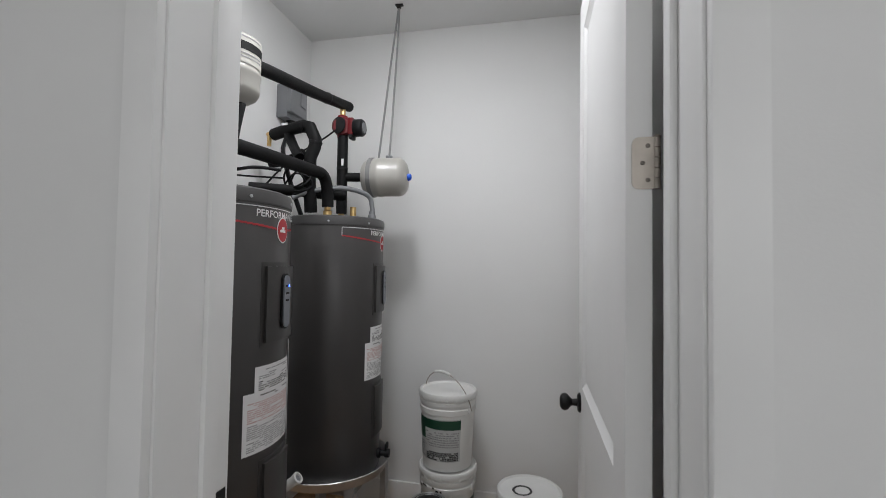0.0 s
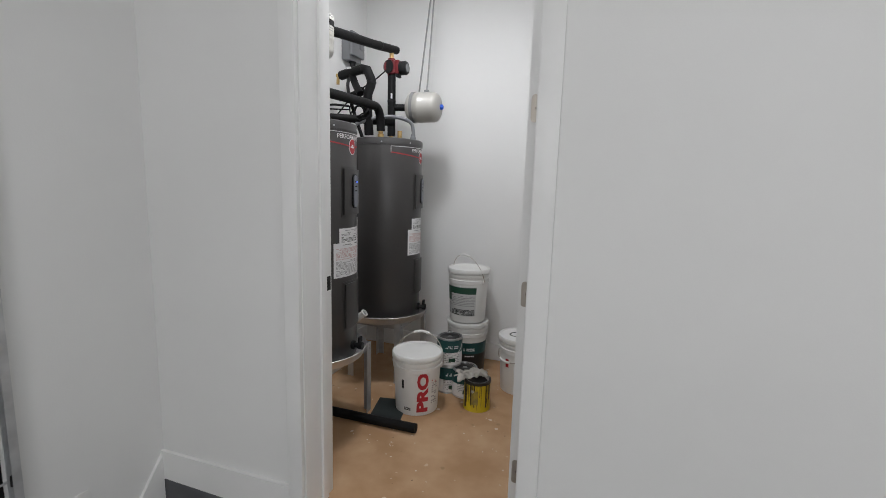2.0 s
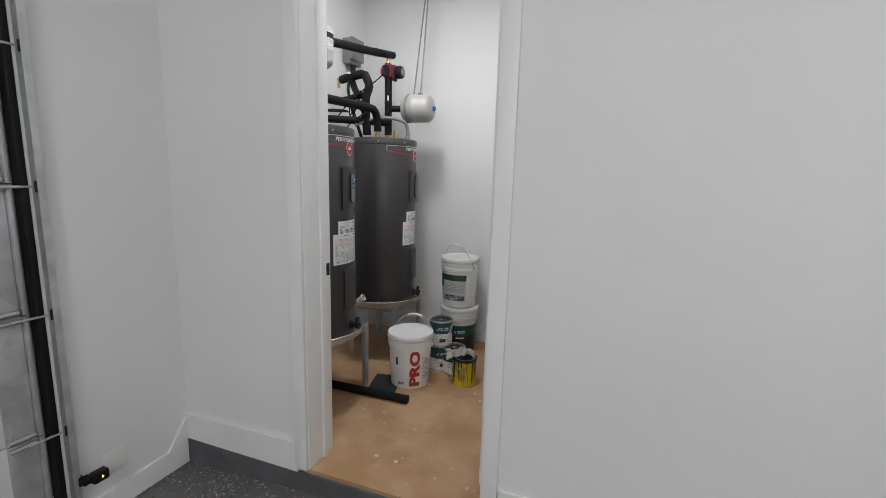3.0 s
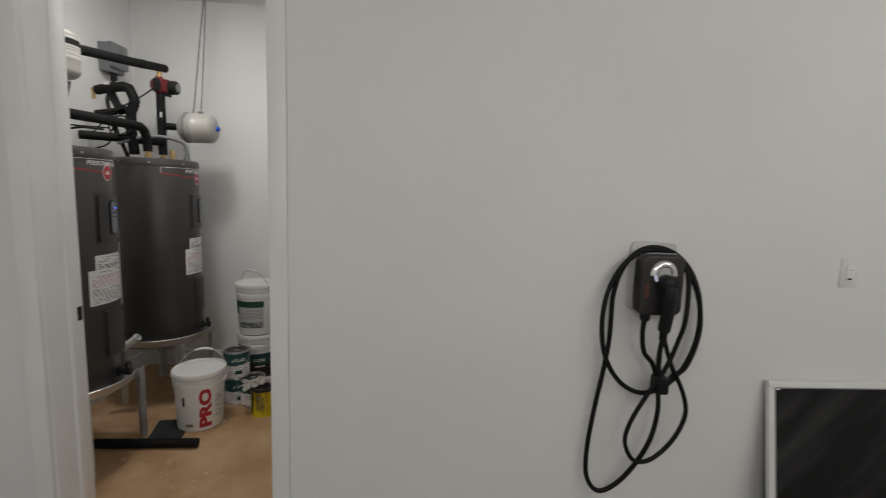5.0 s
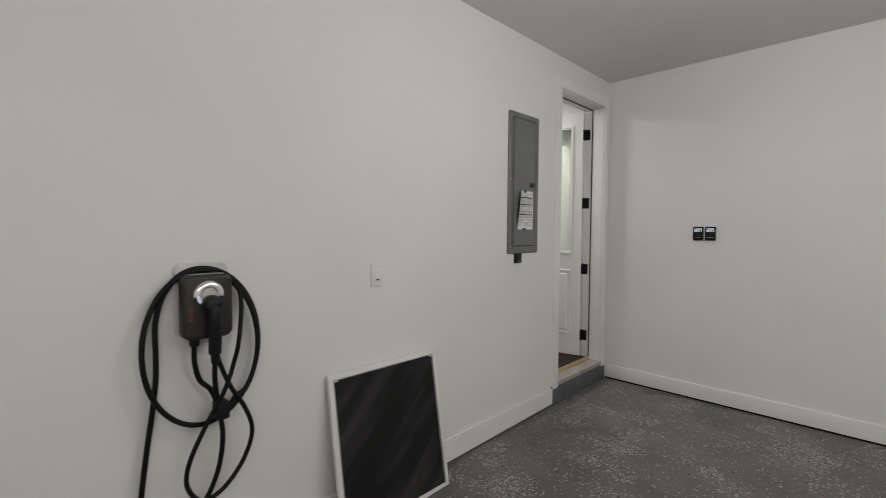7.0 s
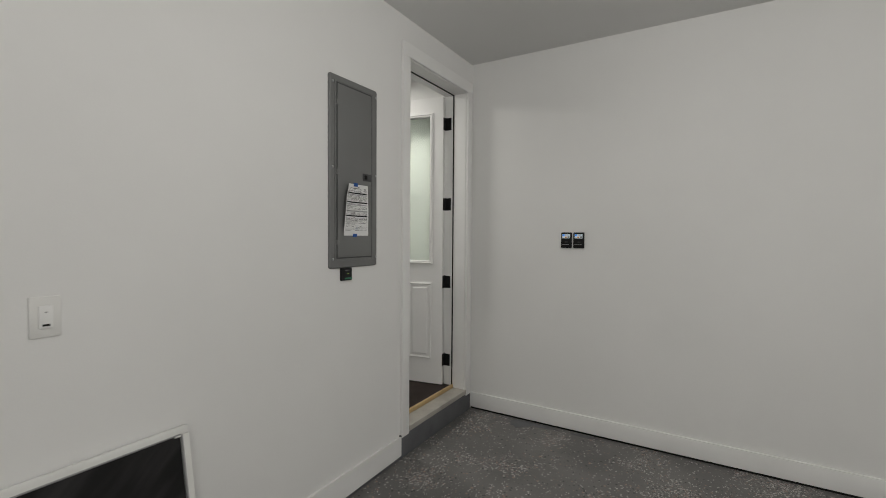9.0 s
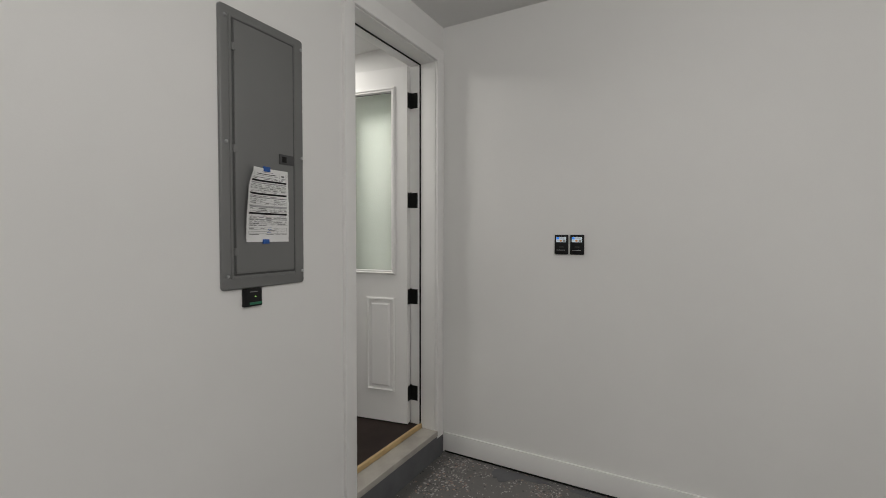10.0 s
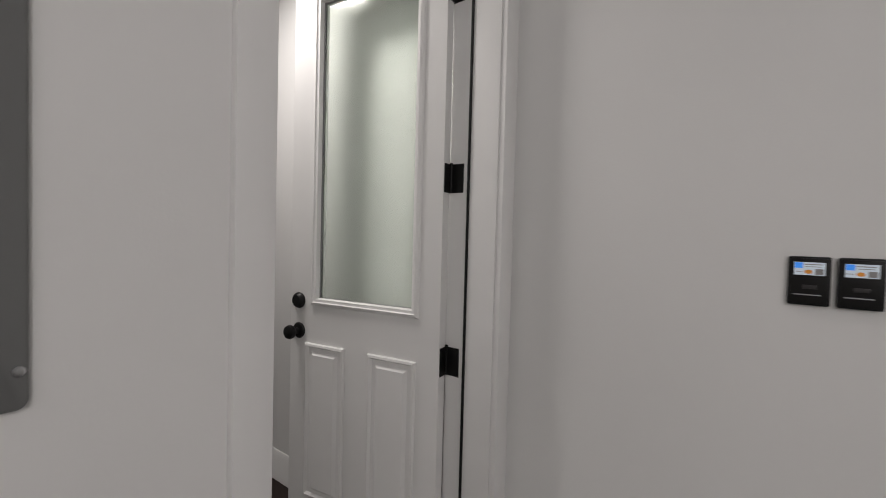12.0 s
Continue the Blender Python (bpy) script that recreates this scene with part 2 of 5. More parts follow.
def tube(bm, pts, r, segs=10, steps=8, smooth=True, flat=1.0, closed=False):
    """Sweep a round (or flattened) section along a line."""
    line = spline(pts, steps) if smooth else [Vector(q) for q in pts]
    rings, side = [], None
    for i, q in enumerate(line):
        d = (line[min(i + 1, len(line) - 1)] - line[max(i - 1, 0)]).normalized()
        if side is None:
            side = d.orthogonal().normalized()
        side = (side - d * side.dot(d)).normalized()
        up = d.cross(side)
        rings.append([bm.verts.new(q + r * (math.cos(2 * math.pi * k / segs) * side + flat * math.sin(2 * math.pi * k / segs) * up)) for k in range(segs)])
    for a, b in zip(rings, rings[1:]):
        for k in range(segs):
            bm.faces.new((a[k], a[(k + 1) % segs], b[(k + 1) % segs], b[k]))
    bm.faces.new(rings[0][::-1])
    bm.faces.new(rings[-1])
    return bm


def patch(bm, r, a0, a1, z0, z1, thick=0.0015, n=0, r2=None):
    """A thin curved sheet lying on a drum or cone, between two angles in degrees."""
    r2 = r if r2 is None else r2
    n = max(1, math.ceil(abs(a1 - a0) / 3.5))
    grid = []
    for i in range(n + 1):
        a = radians(a0 + (a1 - a0) * i / n)
        col = []
        for rr, z in ((r, z0), (r + thick, z0), (r2 + thick, z1), (r2, z1)):
            col.append(bm.verts.new((rr * math.cos(a), rr * math.sin(a), z)))
        grid.append(col)
    for p, q in zip(grid, grid[1:]):
        for k in range(4):
            bm.faces.new((p[k], q[k], q[(k + 1) % 4], p[(k + 1) % 4]))
    bm.faces.new(grid[0])
    bm.faces.new(grid[-1][::-1])
    return bm


def prism(bm, poly, axis, a, b):
    """Push a polygon along one axis from a to b. poly: pairs in the two other axes, in order."""
    def put(p, h):
        c = list(p)
        c.insert("xyz".index(axis), h)
        return bm.verts.new(c)
    lo, hi = [put(p, a) for p in poly], [put(p, b) for p in poly]
    bm.faces.new(lo[::-1])
    bm.faces.new(hi)
    for k in range(len(poly)):
        k2 = (k + 1) % len(poly)
        bm.faces.new((lo[k], lo[k2], hi[k2], hi[k]))
    return bm


def part(name, bm, material, parent=None, label="", smooth=35):
    bmesh.ops.recalc_face_normals(bm, faces=bm.faces)
    me = bpy.data.meshes.new(name)
    if smooth:
        lim = radians(smooth)
        for f in bm.faces:
            f.smooth = True
        for e in bm.edges:
            if len(e.link_faces) == 2:
                e.smooth = e.calc_face_angle(0) < lim
    bm.to_mesh(me)
    bm.free()
    me.materials.append(material)
    ob = new(name, me)
    if parent is not None:
        ob.parent = parent
    if label:
        ob["label"] = label
    return ob


def B():
    return bmesh.new()


def block(name, lo, hi, material, parent=None, label="", bevel=0.0):
    return part(name, box(B(), lo, hi, bevel), material, parent, label)


def thing(name, m, label, category, group="", kind=""):
    ob = new(name)
    ob.matrix_basis = m
    return tagged(ob, label, category, group, kind)


def setting(name, bm, material, label, category):
    return tagged(part(name, bm, material), label, category, kind="structure")


def lettering(text, size, bold=0.0):
    """The outline of a word as flat triangles: points and faces, centred."""
    cu = bpy.data.curves.new("word", "FONT")
    cu.body, cu.size, cu.align_x, cu.align_y = text, size, "CENTER", "CENTER"
    cu.resolution_u = 3
    cu.offset = bold * size
    ob = new("word", cu)
    me = bpy.data.meshes.new_from_object(ob)
    bpy.data.objects.remove(ob)
    bm = B()
    bm.from_mesh(me)
    bpy.data.meshes.remove(me)
    bmesh.ops.subdivide_edges(bm, edges=[e for e in bm.edges if e.calc_length() > size * 0.3], cuts=2)
    return bm


def word_on_drum(text, size, r, angle, z, turn=0, wide=1.0, bold=0.0):
    """A word wrapped on a drum. r: radius, or a function of height."""
    bm = lettering(text, size, bold)
    for v in bm.verts:
        x, y = v.co.x * wide, v.co.y
        if turn:
            x, y = -y, x
        h = z + y
        rr = r(h) if callable(r) else r
        a = radians(angle) + x / rr
        v.co = ((rr + 0.002) * math.cos(a), (rr + 0.002) * math.sin(a), h)
    return bm


# ---- the plan ----
XL, XR, ZC = 0.18, 6.945, 2.82
YS = -6.0
ZU, UX0, UX1, UY1, UZC = -0.07, 0.13, 1.95, 1.99, 2.87
JL, JR, TW = 0.989, 1.842, 0.19
UHEAD = 2.36
HL, HR, HHEAD, HFLOOR = 6.048, 6.835, 2.565, 0.185


def floor_z(x):
    return -0.012 - 0.0050 * (6.94 - x) ** 2


def garage_floor():
    bm = B()
    xs = [XL - 0.2 + (XR + 0.25 - XL) * i / 40 for i in range(41)]
    rows = [[bm.verts.new((x, y, floor_z(x))) for x in xs] for y in (0.0, -2.0, -4.0, YS - 0.2)]
    low = [[bm.verts.new((x, y, -0.5)) for x in (xs[0], xs[-1])] for y in (0.0, YS - 0.2)]
    for a, b in zip(rows, rows[1:]):
        for i in range(40):
            bm.faces.new((a[i], b[i], b[i + 1], a[i + 1]))
    bm.faces.new((low[0][0], low[0][1], low[1][1], low[1][0]))
    bm.faces.new([*rows[0], low[0][1], low[0][0]])
    bm.faces.new([*rows[-1][::-1], low[1][0], low[1][1]])
    setting("floor", bm, EPOXY, "grey coated concrete garage floor with scattered paint flakes", "floor")


garage_floor()

# charger wall with both doorways
bm = B()
for lo, hi in (((XL - 0.2, 0, -0.09), (JL - 0.02, TW, 3.1)), ((JR + 0.02, 0, floor_z(JR) - 0.1), (HL - 0.02, TW, 3.1)), ((HR + 0.02, 0, 0.0), (XR + 0.2, TW, 3.1)),
               ((JL - 0.02, 0, UHEAD + 0.02), (JR + 0.02, TW, 3.1)), ((HL - 0.02, 0, HHEAD + 0.02), (HR + 0.02, TW, 3.1))):
    box(bm, lo, hi)
setting("wall_north", bm, WALL, "white painted drywall between garage, utility room and hall", "wall")
setting("wall_east", box(B(), (XR, YS - 0.2, -0.3), (XR + 0.2, 0, 3.1)), WALL, "white painted garage end wall", "wall")
setting("wall_south", box(B(), (XL - 0.2, YS - 0.2, -0.5), (XR, YS, 3.1)), WALL, "white painted garage wall", "wall")
GY0, GY1, GZ = -0.60, -3.3, 2.25
bm = B()
for lo, hi in (((XL - 0.2, GY0, -0.5), (XL, 0, 3.1)), ((XL - 0.2, YS, -0.5), (XL, GY1, 3.1)), ((XL - 0.2, GY1, GZ), (XL, GY0, 3.1))):
    box(bm, lo, hi)
setting("wall_west", bm, WALL, "white painted wall round the garage door opening", "wall")
setting("ceiling", box(B(), (XL - 0.2, YS - 0.2, ZC), (XR + 0.2, 0, ZC + 0.1)), CEIL, "white painted garage ceiling", "ceiling")
# utility room
setting("utility_floor", box(B(), (UX0, 0.0, ZU - 0.3), (UX1, UY1, ZU)), SUBFLOOR, "tan subfloor with dust and paint spots", "floor")
setting("utility_wall_west", box(B(), (UX0 - 0.15, TW, ZU - 0.3), (UX0, UY1 + 0.15, 3.1)), WALL, "white painted utility room wall", "wall")
setting("utility_wall_north", box(B(), (UX0, UY1, ZU - 0.3), (UX1, UY1 + 0.15, 3.1)), WALL, "white painted utility room back wall", "wall")
# unseen wall; its distance behind the open door sets the shade in that gap
setting("utility_wall_east", box(B(), (UX1, TW, ZU - 0.3), (UX1 + 0.12, UY1 + 0.15, 3.1)), WALL, "white painted utility room side wall", "wall")
setting("utility_ceiling", box(B(), (UX0 - 0.15, TW, UZC), (UX1 + 0.12, UY1 + 0.15, UZC + 0.1)), CEIL, "white painted utility room ceiling", "ceiling")
setting("utility_baseboard", box(box(B(), (UX0 + 0.016, UY1 - 0.016, ZU), (UX1, UY1, ZU + 0.135), 0.004), (UX0, TW, ZU), (UX0 + 0.016, UY1, ZU + 0.135), 0.004), TRIM, "white utility room baseboard", "baseboard")
# hall behind the house door
HX0, HX1, HY1, HZC = 4.6, 6.885, 3.6, 2.76
setting("hall_floor", box(B(), (HX0, 0.10, -0.1), (HX1, HY1, HFLOOR)), DARKWOOD, "dark brown wooden hall floor", "floor")
setting("hall_wall_east", box(B(), (HX1, TW, -0.1), (HX1 + 0.15, HY1, 3.1)), WALL, "white painted hall wall", "wall")
setting("hall_wall_north", box(B(), (HX0 - 0.15, HY1, -0.1), (HX1 + 0.15, HY1 + 0.15, 3.1)), WALL, "white painted hall wall", "wall")
setting("hall_wall_west", box(B(), (HX0 - 0.15, TW, -0.1), (HX0, HY1, 3.1)), WALL, "white painted hall wall", "wall")
setting("hall_ceiling", box(B(), (HX0 - 0.15, TW, HZC), (HX1 + 0.15, HY1 + 0.15, HZC + 0.1)), CEIL, "white hall ceiling", "ceiling")
bm = prism(B(), [(HX1, HFLOOR), (HX1 - 0.018, HFLOOR), (HX1 - 0.018, HFLOOR + 0.012), (HX1 - 0.014, HFLOOR + 0.02), (HX1 - 0.014, HFLOOR + 0.13), (HX1 - 0.005, HFLOOR + 0.15), (HX1, HFLOOR + 0.15)], "y", TW, HY1)
setting("hall_baseboard", bm, TRIM, "white moulded hall baseboard", "baseboard")

# painted concrete curb under the wall
# its far end rises behind the baseboard; dark paint there stands for gap shade
bm = prism(B(), [(XL, -0.4), (HL - 0.085, -0.4), (HL - 0.085, 0.03), (3.9, 0.01), (JR + 0.08, -0.045), (JR + 0.08, -0.088), (XL, -0.094)], "y", -0.012, -0.001)
box(bm, (HL - 0.09, -0.014, -0.2), (XR - 0.02, 0.03, 0.135), 0.004)
setting("curb", bm, CURB, "dark grey painted concrete curb at the wall foot", "curb")
# black strip stands in for the shade in the gap under the baseboard
setting("joint_shade_strip", box(B(), (XR - 0.004, YS, -0.2), (XR - 0.0005, -0.016, 0.003)), INK, "black strip painted for shade between floor and end wall", "joint")
setting("door_sill", box(B(), (HL - 0.005, -0.022, 0.135), (HR + 0.005, 0.098, 0.170), 0.004), mat("grey_sill_paint", (0.42, 0.40, 0.36), (0.33, 0.31, 0.28), 0.6, scale=6, bump=0.3), "worn grey painted wooden door sill", "sill")
setting("threshold_strip", box(box(B(), (HL, 0.098, 0.14), (HR, 0.113, 0.197), 0.003), (HL, 0.113, 0.14), (HR, 0.128, 0.188), 0.003), OAK, "bare oak threshold strip", "threshold")
rng = random.Random(21)
for sx, sy, sw, sl in ((6.862, -0.47, 0.075, 0.11), (6.90, -0.62, 0.03, 0.16), (6.905, -0.95, 0.022, 0.12)):
    edge = [(sx + sw * rng.uniform(0.6, 1.05) * math.cos(k * math.pi / 9), sy + sl * rng.uniform(0.55, 1.0) * math.sin(k * math.pi / 9)) for k in range(18)]
    setting("floor_stain", prism(B(), [(min(x, XR - 0.006), y) for x, y in edge], "z", -0.013, floor_z(sx) + 0.0012), CURB, "dark grey paint spill on the floor by the wall", "stain")
# skirting
BT = 0.105
bm = prism(B(), [(JR + 0.079, BT - 0.14), (JR + 0.079, BT), (HL - 0.082, BT + 0.022), (HL - 0.082, floor_z(6) + 0.018), (4.6, floor_z(4.6) + 0.016)], "y", -0.0145, 0.0)
setting("baseboard_north", bm, TRIM, "white flat baseboard with a dark gap below", "baseboard")
setting("baseboard_east", box(B(), (XR - 0.0125, YS, 0.004), (XR, -0.014, 0.125), 0.0012), TRIM, "white flat baseboard with a dark gap below", "baseboard")
bm = prism(B(), [(XL, -0.094), (XL, 0.045), (JL - 0.062, 0.062), (JL - 0.062, -0.09)], "y", -0.016, 0.0)
setting("baseboard_curb", bm, TRIM, "white flat baseboard standing on the curb", "baseboard")
bm = prism(B(), [(-0.0165, floor_z(XL) + 0.008), (-0.0165, 0.03), (-0.125, -0.115), (-0.50, -0.125), (-0.50, floor_z(XL) + 0.008)], "x", XL, XL + 0.015)
setting("baseboard_west", bm, TRIM, "white flat baseboard with a mitred rise into the corner", "baseboard")


def casing(name, x0, x1, z0, z1, w, label, left_z=None):
    """Door lining: two jambs and a head, stops, and the flat casing on the garage side."""
    ob = thing(name, Matrix(), label, "door frame", kind="structure")
    for nm, a, b in (("jamb", x0 - 0.02, x0), ("jamb", x1, x1 + 0.02)):
        block(nm, (a, 0.0, z0), (b, TW, z1 + 0.02), TRIM, ob, bevel=0.0015)
    block("head_jamb", (x0, 0.0, z1), (x1, TW, z1 + 0.02), TRIM, ob, bevel=0.0015)
    for nm, a, b in (("casing", x0 - 0.005 - w, x0 - 0.005), ("casing", x1 + 0.005, x1 + 0.005 + w)):
        block(nm, (a, -0.02, z0 if left_z is None else left_z), (b, 0.0, z1 + 0.005), TRIM, ob, bevel=0.0025)
    block("head_casing", (x0 - 0.005 - w, -0.02, z1 + 0.005), (x1 + 0.005 + w, 0.0, z1 + 0.005 + w + 0.01), TRIM, ob, bevel=0.0025)
    return ob


fr = casing("door_frame_1", JL, JR, ZU, UHEAD, 0.068, "white painted door lining with flat casing")
for nm, lo, hi in (("stop", (JL, 0.105, ZU), (JL + 0.012, 0.142, UHEAD)), ("stop", (JR - 0.012, 0.105, ZU), (JR, 0.142, UHEAD)), ("stop", (JL + 0.012, 0.105, UHEAD - 0.012), (JR - 0.012, 0.142, UHEAD))):
    block(nm, lo, hi, TRIM, fr, bevel=0.002)
sp = block("strike_plate", (JL - 0.001, 0.150, 0.865), (JL + 0.0022, 0.182, 0.925), BLACKM, fr, "black strike plate", 0.001)
block("latch_hole", (JL + 0.0021, 0.159, 0.885), (JL + 0.003, 0.172, 0.906), INK, sp)
fr2 = casing("door_frame_2", HL, HR, 0.135, HHEAD, 0.075, "white painted house door lining with flat casing", 0.12)
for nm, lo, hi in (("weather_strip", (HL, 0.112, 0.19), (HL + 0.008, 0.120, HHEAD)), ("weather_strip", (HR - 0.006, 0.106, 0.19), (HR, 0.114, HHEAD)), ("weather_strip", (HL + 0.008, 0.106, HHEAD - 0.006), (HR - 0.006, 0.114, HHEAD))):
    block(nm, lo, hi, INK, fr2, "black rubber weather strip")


# ---- utility room door, open against the side wall ----
def sunk_panel(bm, lo, hi, face, depth=0.006):
    """A moulded field on a slab that lies in the local x (thickness) direction; face: the x of the surface."""
    s = 1 if face > 0 else -1
    y0, z0, y1, z1 = lo[0], lo[1], hi[0], hi[1]
    steps = ((0, 0.0), (0.003, 0.010), (0.011, 0.012), (0.018, 0.001), (0.034, 0.001), (0.046, 0.012))
    rings = [[bm.verts.new((face + s * h, y, z)) for y, z in ((y0 + d, z0 + d), (y1 - d, z0 + d), (y1 - d, z1 - d), (y0 + d, z1 - d))] for d, h in steps]
    for a, b in zip(rings, rings[1:]):
        for k in range(4):
            bm.faces.new((a[k], a[(k + 1) % 4], b[(k + 1) % 4], b[k]))
    bm.faces.new(rings[-1])
    return bm


def hinge(parent, m, material, h=0.094, name="hinge"):
    """Barrel on the z axis, one leaf towards -x, with rounded corners and three screws."""
    bm = B()
    w, r = 0.043, 0.012
    pts = [(0, -h / 2), (0, h / 2)]
    for k in range(5):
        a = math.pi / 2 + k * math.pi / 8
        pts.append((-w + r + r * math.cos(a), h / 2 - r + r * math.sin(a)))
    for k in range(5):
        a = math.pi + k * math.pi / 8
        pts.append((-w + r + r * math.cos(a), -h / 2 + r + r * math.sin(a)))
    prism(bm, pts, "y", -0.0025, 0.0)
    for k in range(5):
        lathe(bm, [(0.0055, -h / 2 + k * h / 5 + 0.0006), (0.0062, -h / 2 + k * h / 5 + 0.001), (0.0062, -h / 2 + (k + 1) * h / 5 - 0.001), (0.0055, -h / 2 + (k + 1) * h / 5 - 0.0006)], 12)
    lathe(bm, [(0.007, h / 2), (0.007, h / 2 + 0.002), (0.003, h / 2 + 0.004)], 12)
    bmesh.ops.transform(bm, matrix=m, verts=bm.verts)
    hb = part(name, bm, material, parent)
    bm = B()
    for sx, sz in ((-0.016, h * 0.33), (-0.025, 0.0), (-0.016, -h * 0.33)):
        lathe(bm, [(0.0042, 0), (0.0042, 0.0008), (0.002, 0.0014), (0.0, 0.0006)], 10, Matrix.Translation((sx, -0.0026, sz)) @ pose(0, 0, 0, 90))
    bmesh.ops.transform(bm, matrix=m, verts=bm.verts)
    part("screws", bm, SCREWM, hb)
    return hb


def knob(parent, m, material, name="door_knob"):
    """A round rose, neck and ball knob along local +z."""
    lathe_p = [(0.0, 0.0), (0.032, 0.0), (0.033, 0.004), (0.028, 0.009), (0.013, 0.011), (0.011, 0.028), (0.016, 0.034), (0.026, 0.042), (0.029, 0.052), (0.026, 0.062), (0.016, 0.068), (0.0, 0.069)]
    return part(name, lathe(B(), lathe_p, 28, m, False), material, parent, "black round knob")


ud = thing("utility_door", pose(JR - 0.012, 0.205, ZU, 0, 0, 0.8), "white two-panel door standing open against the wall", "door")
W1, H1 = 0.81, UHEAD - ZU - 0.02
ST, MO, FD = 0.115, 0.024, 0.011
P_ROWS = ((0.235, 0.885), (1.065, H1 - 0.125))
bm = box(B(), (-0.047 + FD, 0.001, 0.013), (-0.003, W1 - 0.001, H1 - 0.001))
for y0, y1, z0, z1 in ((0.0, ST, 0.012, H1), (W1 - ST, W1, 0.012, H1), (ST, W1 - ST, 0.012, P_ROWS[0][0]), (ST, W1 - ST, P_ROWS[0][1], P_ROWS[1][0]), (ST, W1 - ST, P_ROWS[1][1], H1)):
    box(bm, (-0.047, y0, z0), (-0.002, y1, z1))
part("leaf", bm, DOORP, ud)
for z0, z1 in P_ROWS:
    bm = B()
    rings = [[bm.verts.new((-0.047 + h, y, z)) for y, z in ((ST + d, z0 + d), (W1 - ST - d, z0 + d), (W1 - ST - d, z1 - d), (ST + d, z1 - d))] for d, h in ((0.0, 0.0005), (0.004, 0.003), (MO, FD - 0.0005))]
    for a, b in zip(rings, rings[1:]):
        for k in range(4):
            bm.faces.new((a[k], a[(k + 1) % 4], b[(k + 1) % 4], b[k]))
    part("panel_moulding", bm, DOORP, ud, smooth=15)
for z in (0.31, 1.016, 1.673, 2.20):
    hinge(ud, Matrix.Translation((0.006, 0.0, z - 0.016)) @ Matrix.Diagonal((1, 1, 1, 1)), NICKEL)
knob(ud, pose(-0.047, W1 - 0.062, 1.001, 0, -90, 0), BLACKM)
knob(ud, pose(-0.002, W1 - 0.062, 1.001, 0, 90, 0), BLACKM)
block("latch_plate", (-0.033, W1, 0.972), (-0.009, W1 + 0.0015, 1.030), BLACKM, ud)

# ---- house door, half glazed ----
hd = thing("house_door", pose(6.793, 0.140, HFLOOR + 0.008, 0, 0, 90 + 10), "white half-glazed house door standing open, black knobs", "door")
# local: +x runs from the hinges to the latch, +y faces the garage when closed
W2, H2 = 0.752, HHEAD - HFLOOR - 0.02
bm = B()
GX0, GX1, GZ0, GZ1 = 0.155, 0.610, 1.022, 2.21
X0, Y0, Y1 = 0.042, -0.044, 0.0
for lo, hi in (((X0, Y0, 0.0), (GX0, Y1, H2)), ((GX1, Y0, 0.0), (W2, Y1, H2)), ((GX0, Y0, 0.0), (GX1, Y1, GZ0)), ((GX0, Y0, GZ1), (GX1, Y1, H2))):
    box(bm, lo, hi)
bmesh.ops.remove_doubles(bm, verts=bm.verts, dist=0.0001)
part("leaf", bm, DOORP, hd)
for y, s in ((Y0, -1), (Y1, 1)):
    bm = B()
    w = 0.032
    prof = [(0.0, 0.0), (0.004, 0.008), (0.014, 0.012), (0.018, 0.007), (0.028, 0.006), (w, -0.012)]
    rings = [[bm.verts.new((xx, y + s * h, zz)) for xx, zz in ((GX0 - 0.028 + d, GZ0 - 0.028 + d), (GX1 + 0.028 - d, GZ0 - 0.028 + d), (GX1 + 0.028 - d, GZ1 + 0.028 - d), (GX0 - 0.028 + d, GZ1 + 0.028 - d))] for d, h in prof]
    for a, b in zip(rings, rings[1:]):
        for k in range(4):
            bm.faces.new((a[k], a[(k + 1) % 4], b[(k + 1) % 4], b[k]))
    part("glazing_trim", bm, TRIM, hd, smooth=20)
pane = block("pane", (GX0 - 0.004, -0.026, GZ0 - 0.004), (GX1 + 0.004, -0.018, GZ1 + 0.004), GLASS, hd, "obscure door glass")
pane.visible_shadow = False
bm = B()
for lo, hi in (((GX0 + 0.001, -0.0175, GZ0), (GX0 + 0.009, -0.0125, GZ1)), ((GX1 - 0.007, -0.0175, GZ0), (GX1 - 0.001, -0.0125, GZ1)), ((GX0 + 0.009, -0.0175, GZ1 - 0.008), (GX1 - 0.007, -0.0125, GZ1 - 0.001)), ((GX0 + 0.009, -0.0175, GZ0 + 0.001), (GX1 - 0.007, -0.0125, GZ0 + 0.005))):
    box(bm, lo, hi)
part("spacer", bm, GREYINK, pane, "dark glazing spacer round the pane")
for x0, x1 in ((0.135, 0.345), (0.46, 0.665)):
    bm = B()
    sunk_panel(bm, (-x1, 0.205), (-x0, 0.84), 0.0)
    bmesh.ops.transform(bm, matrix=Matrix(((0, -1, 0, 0), (-1, 0, 0, 0), (0, 0, 1, 0), (0, 0, 0, 1))), verts=bm.verts)
    part("panel_moulding", bm, DOORP, hd, smooth=15)
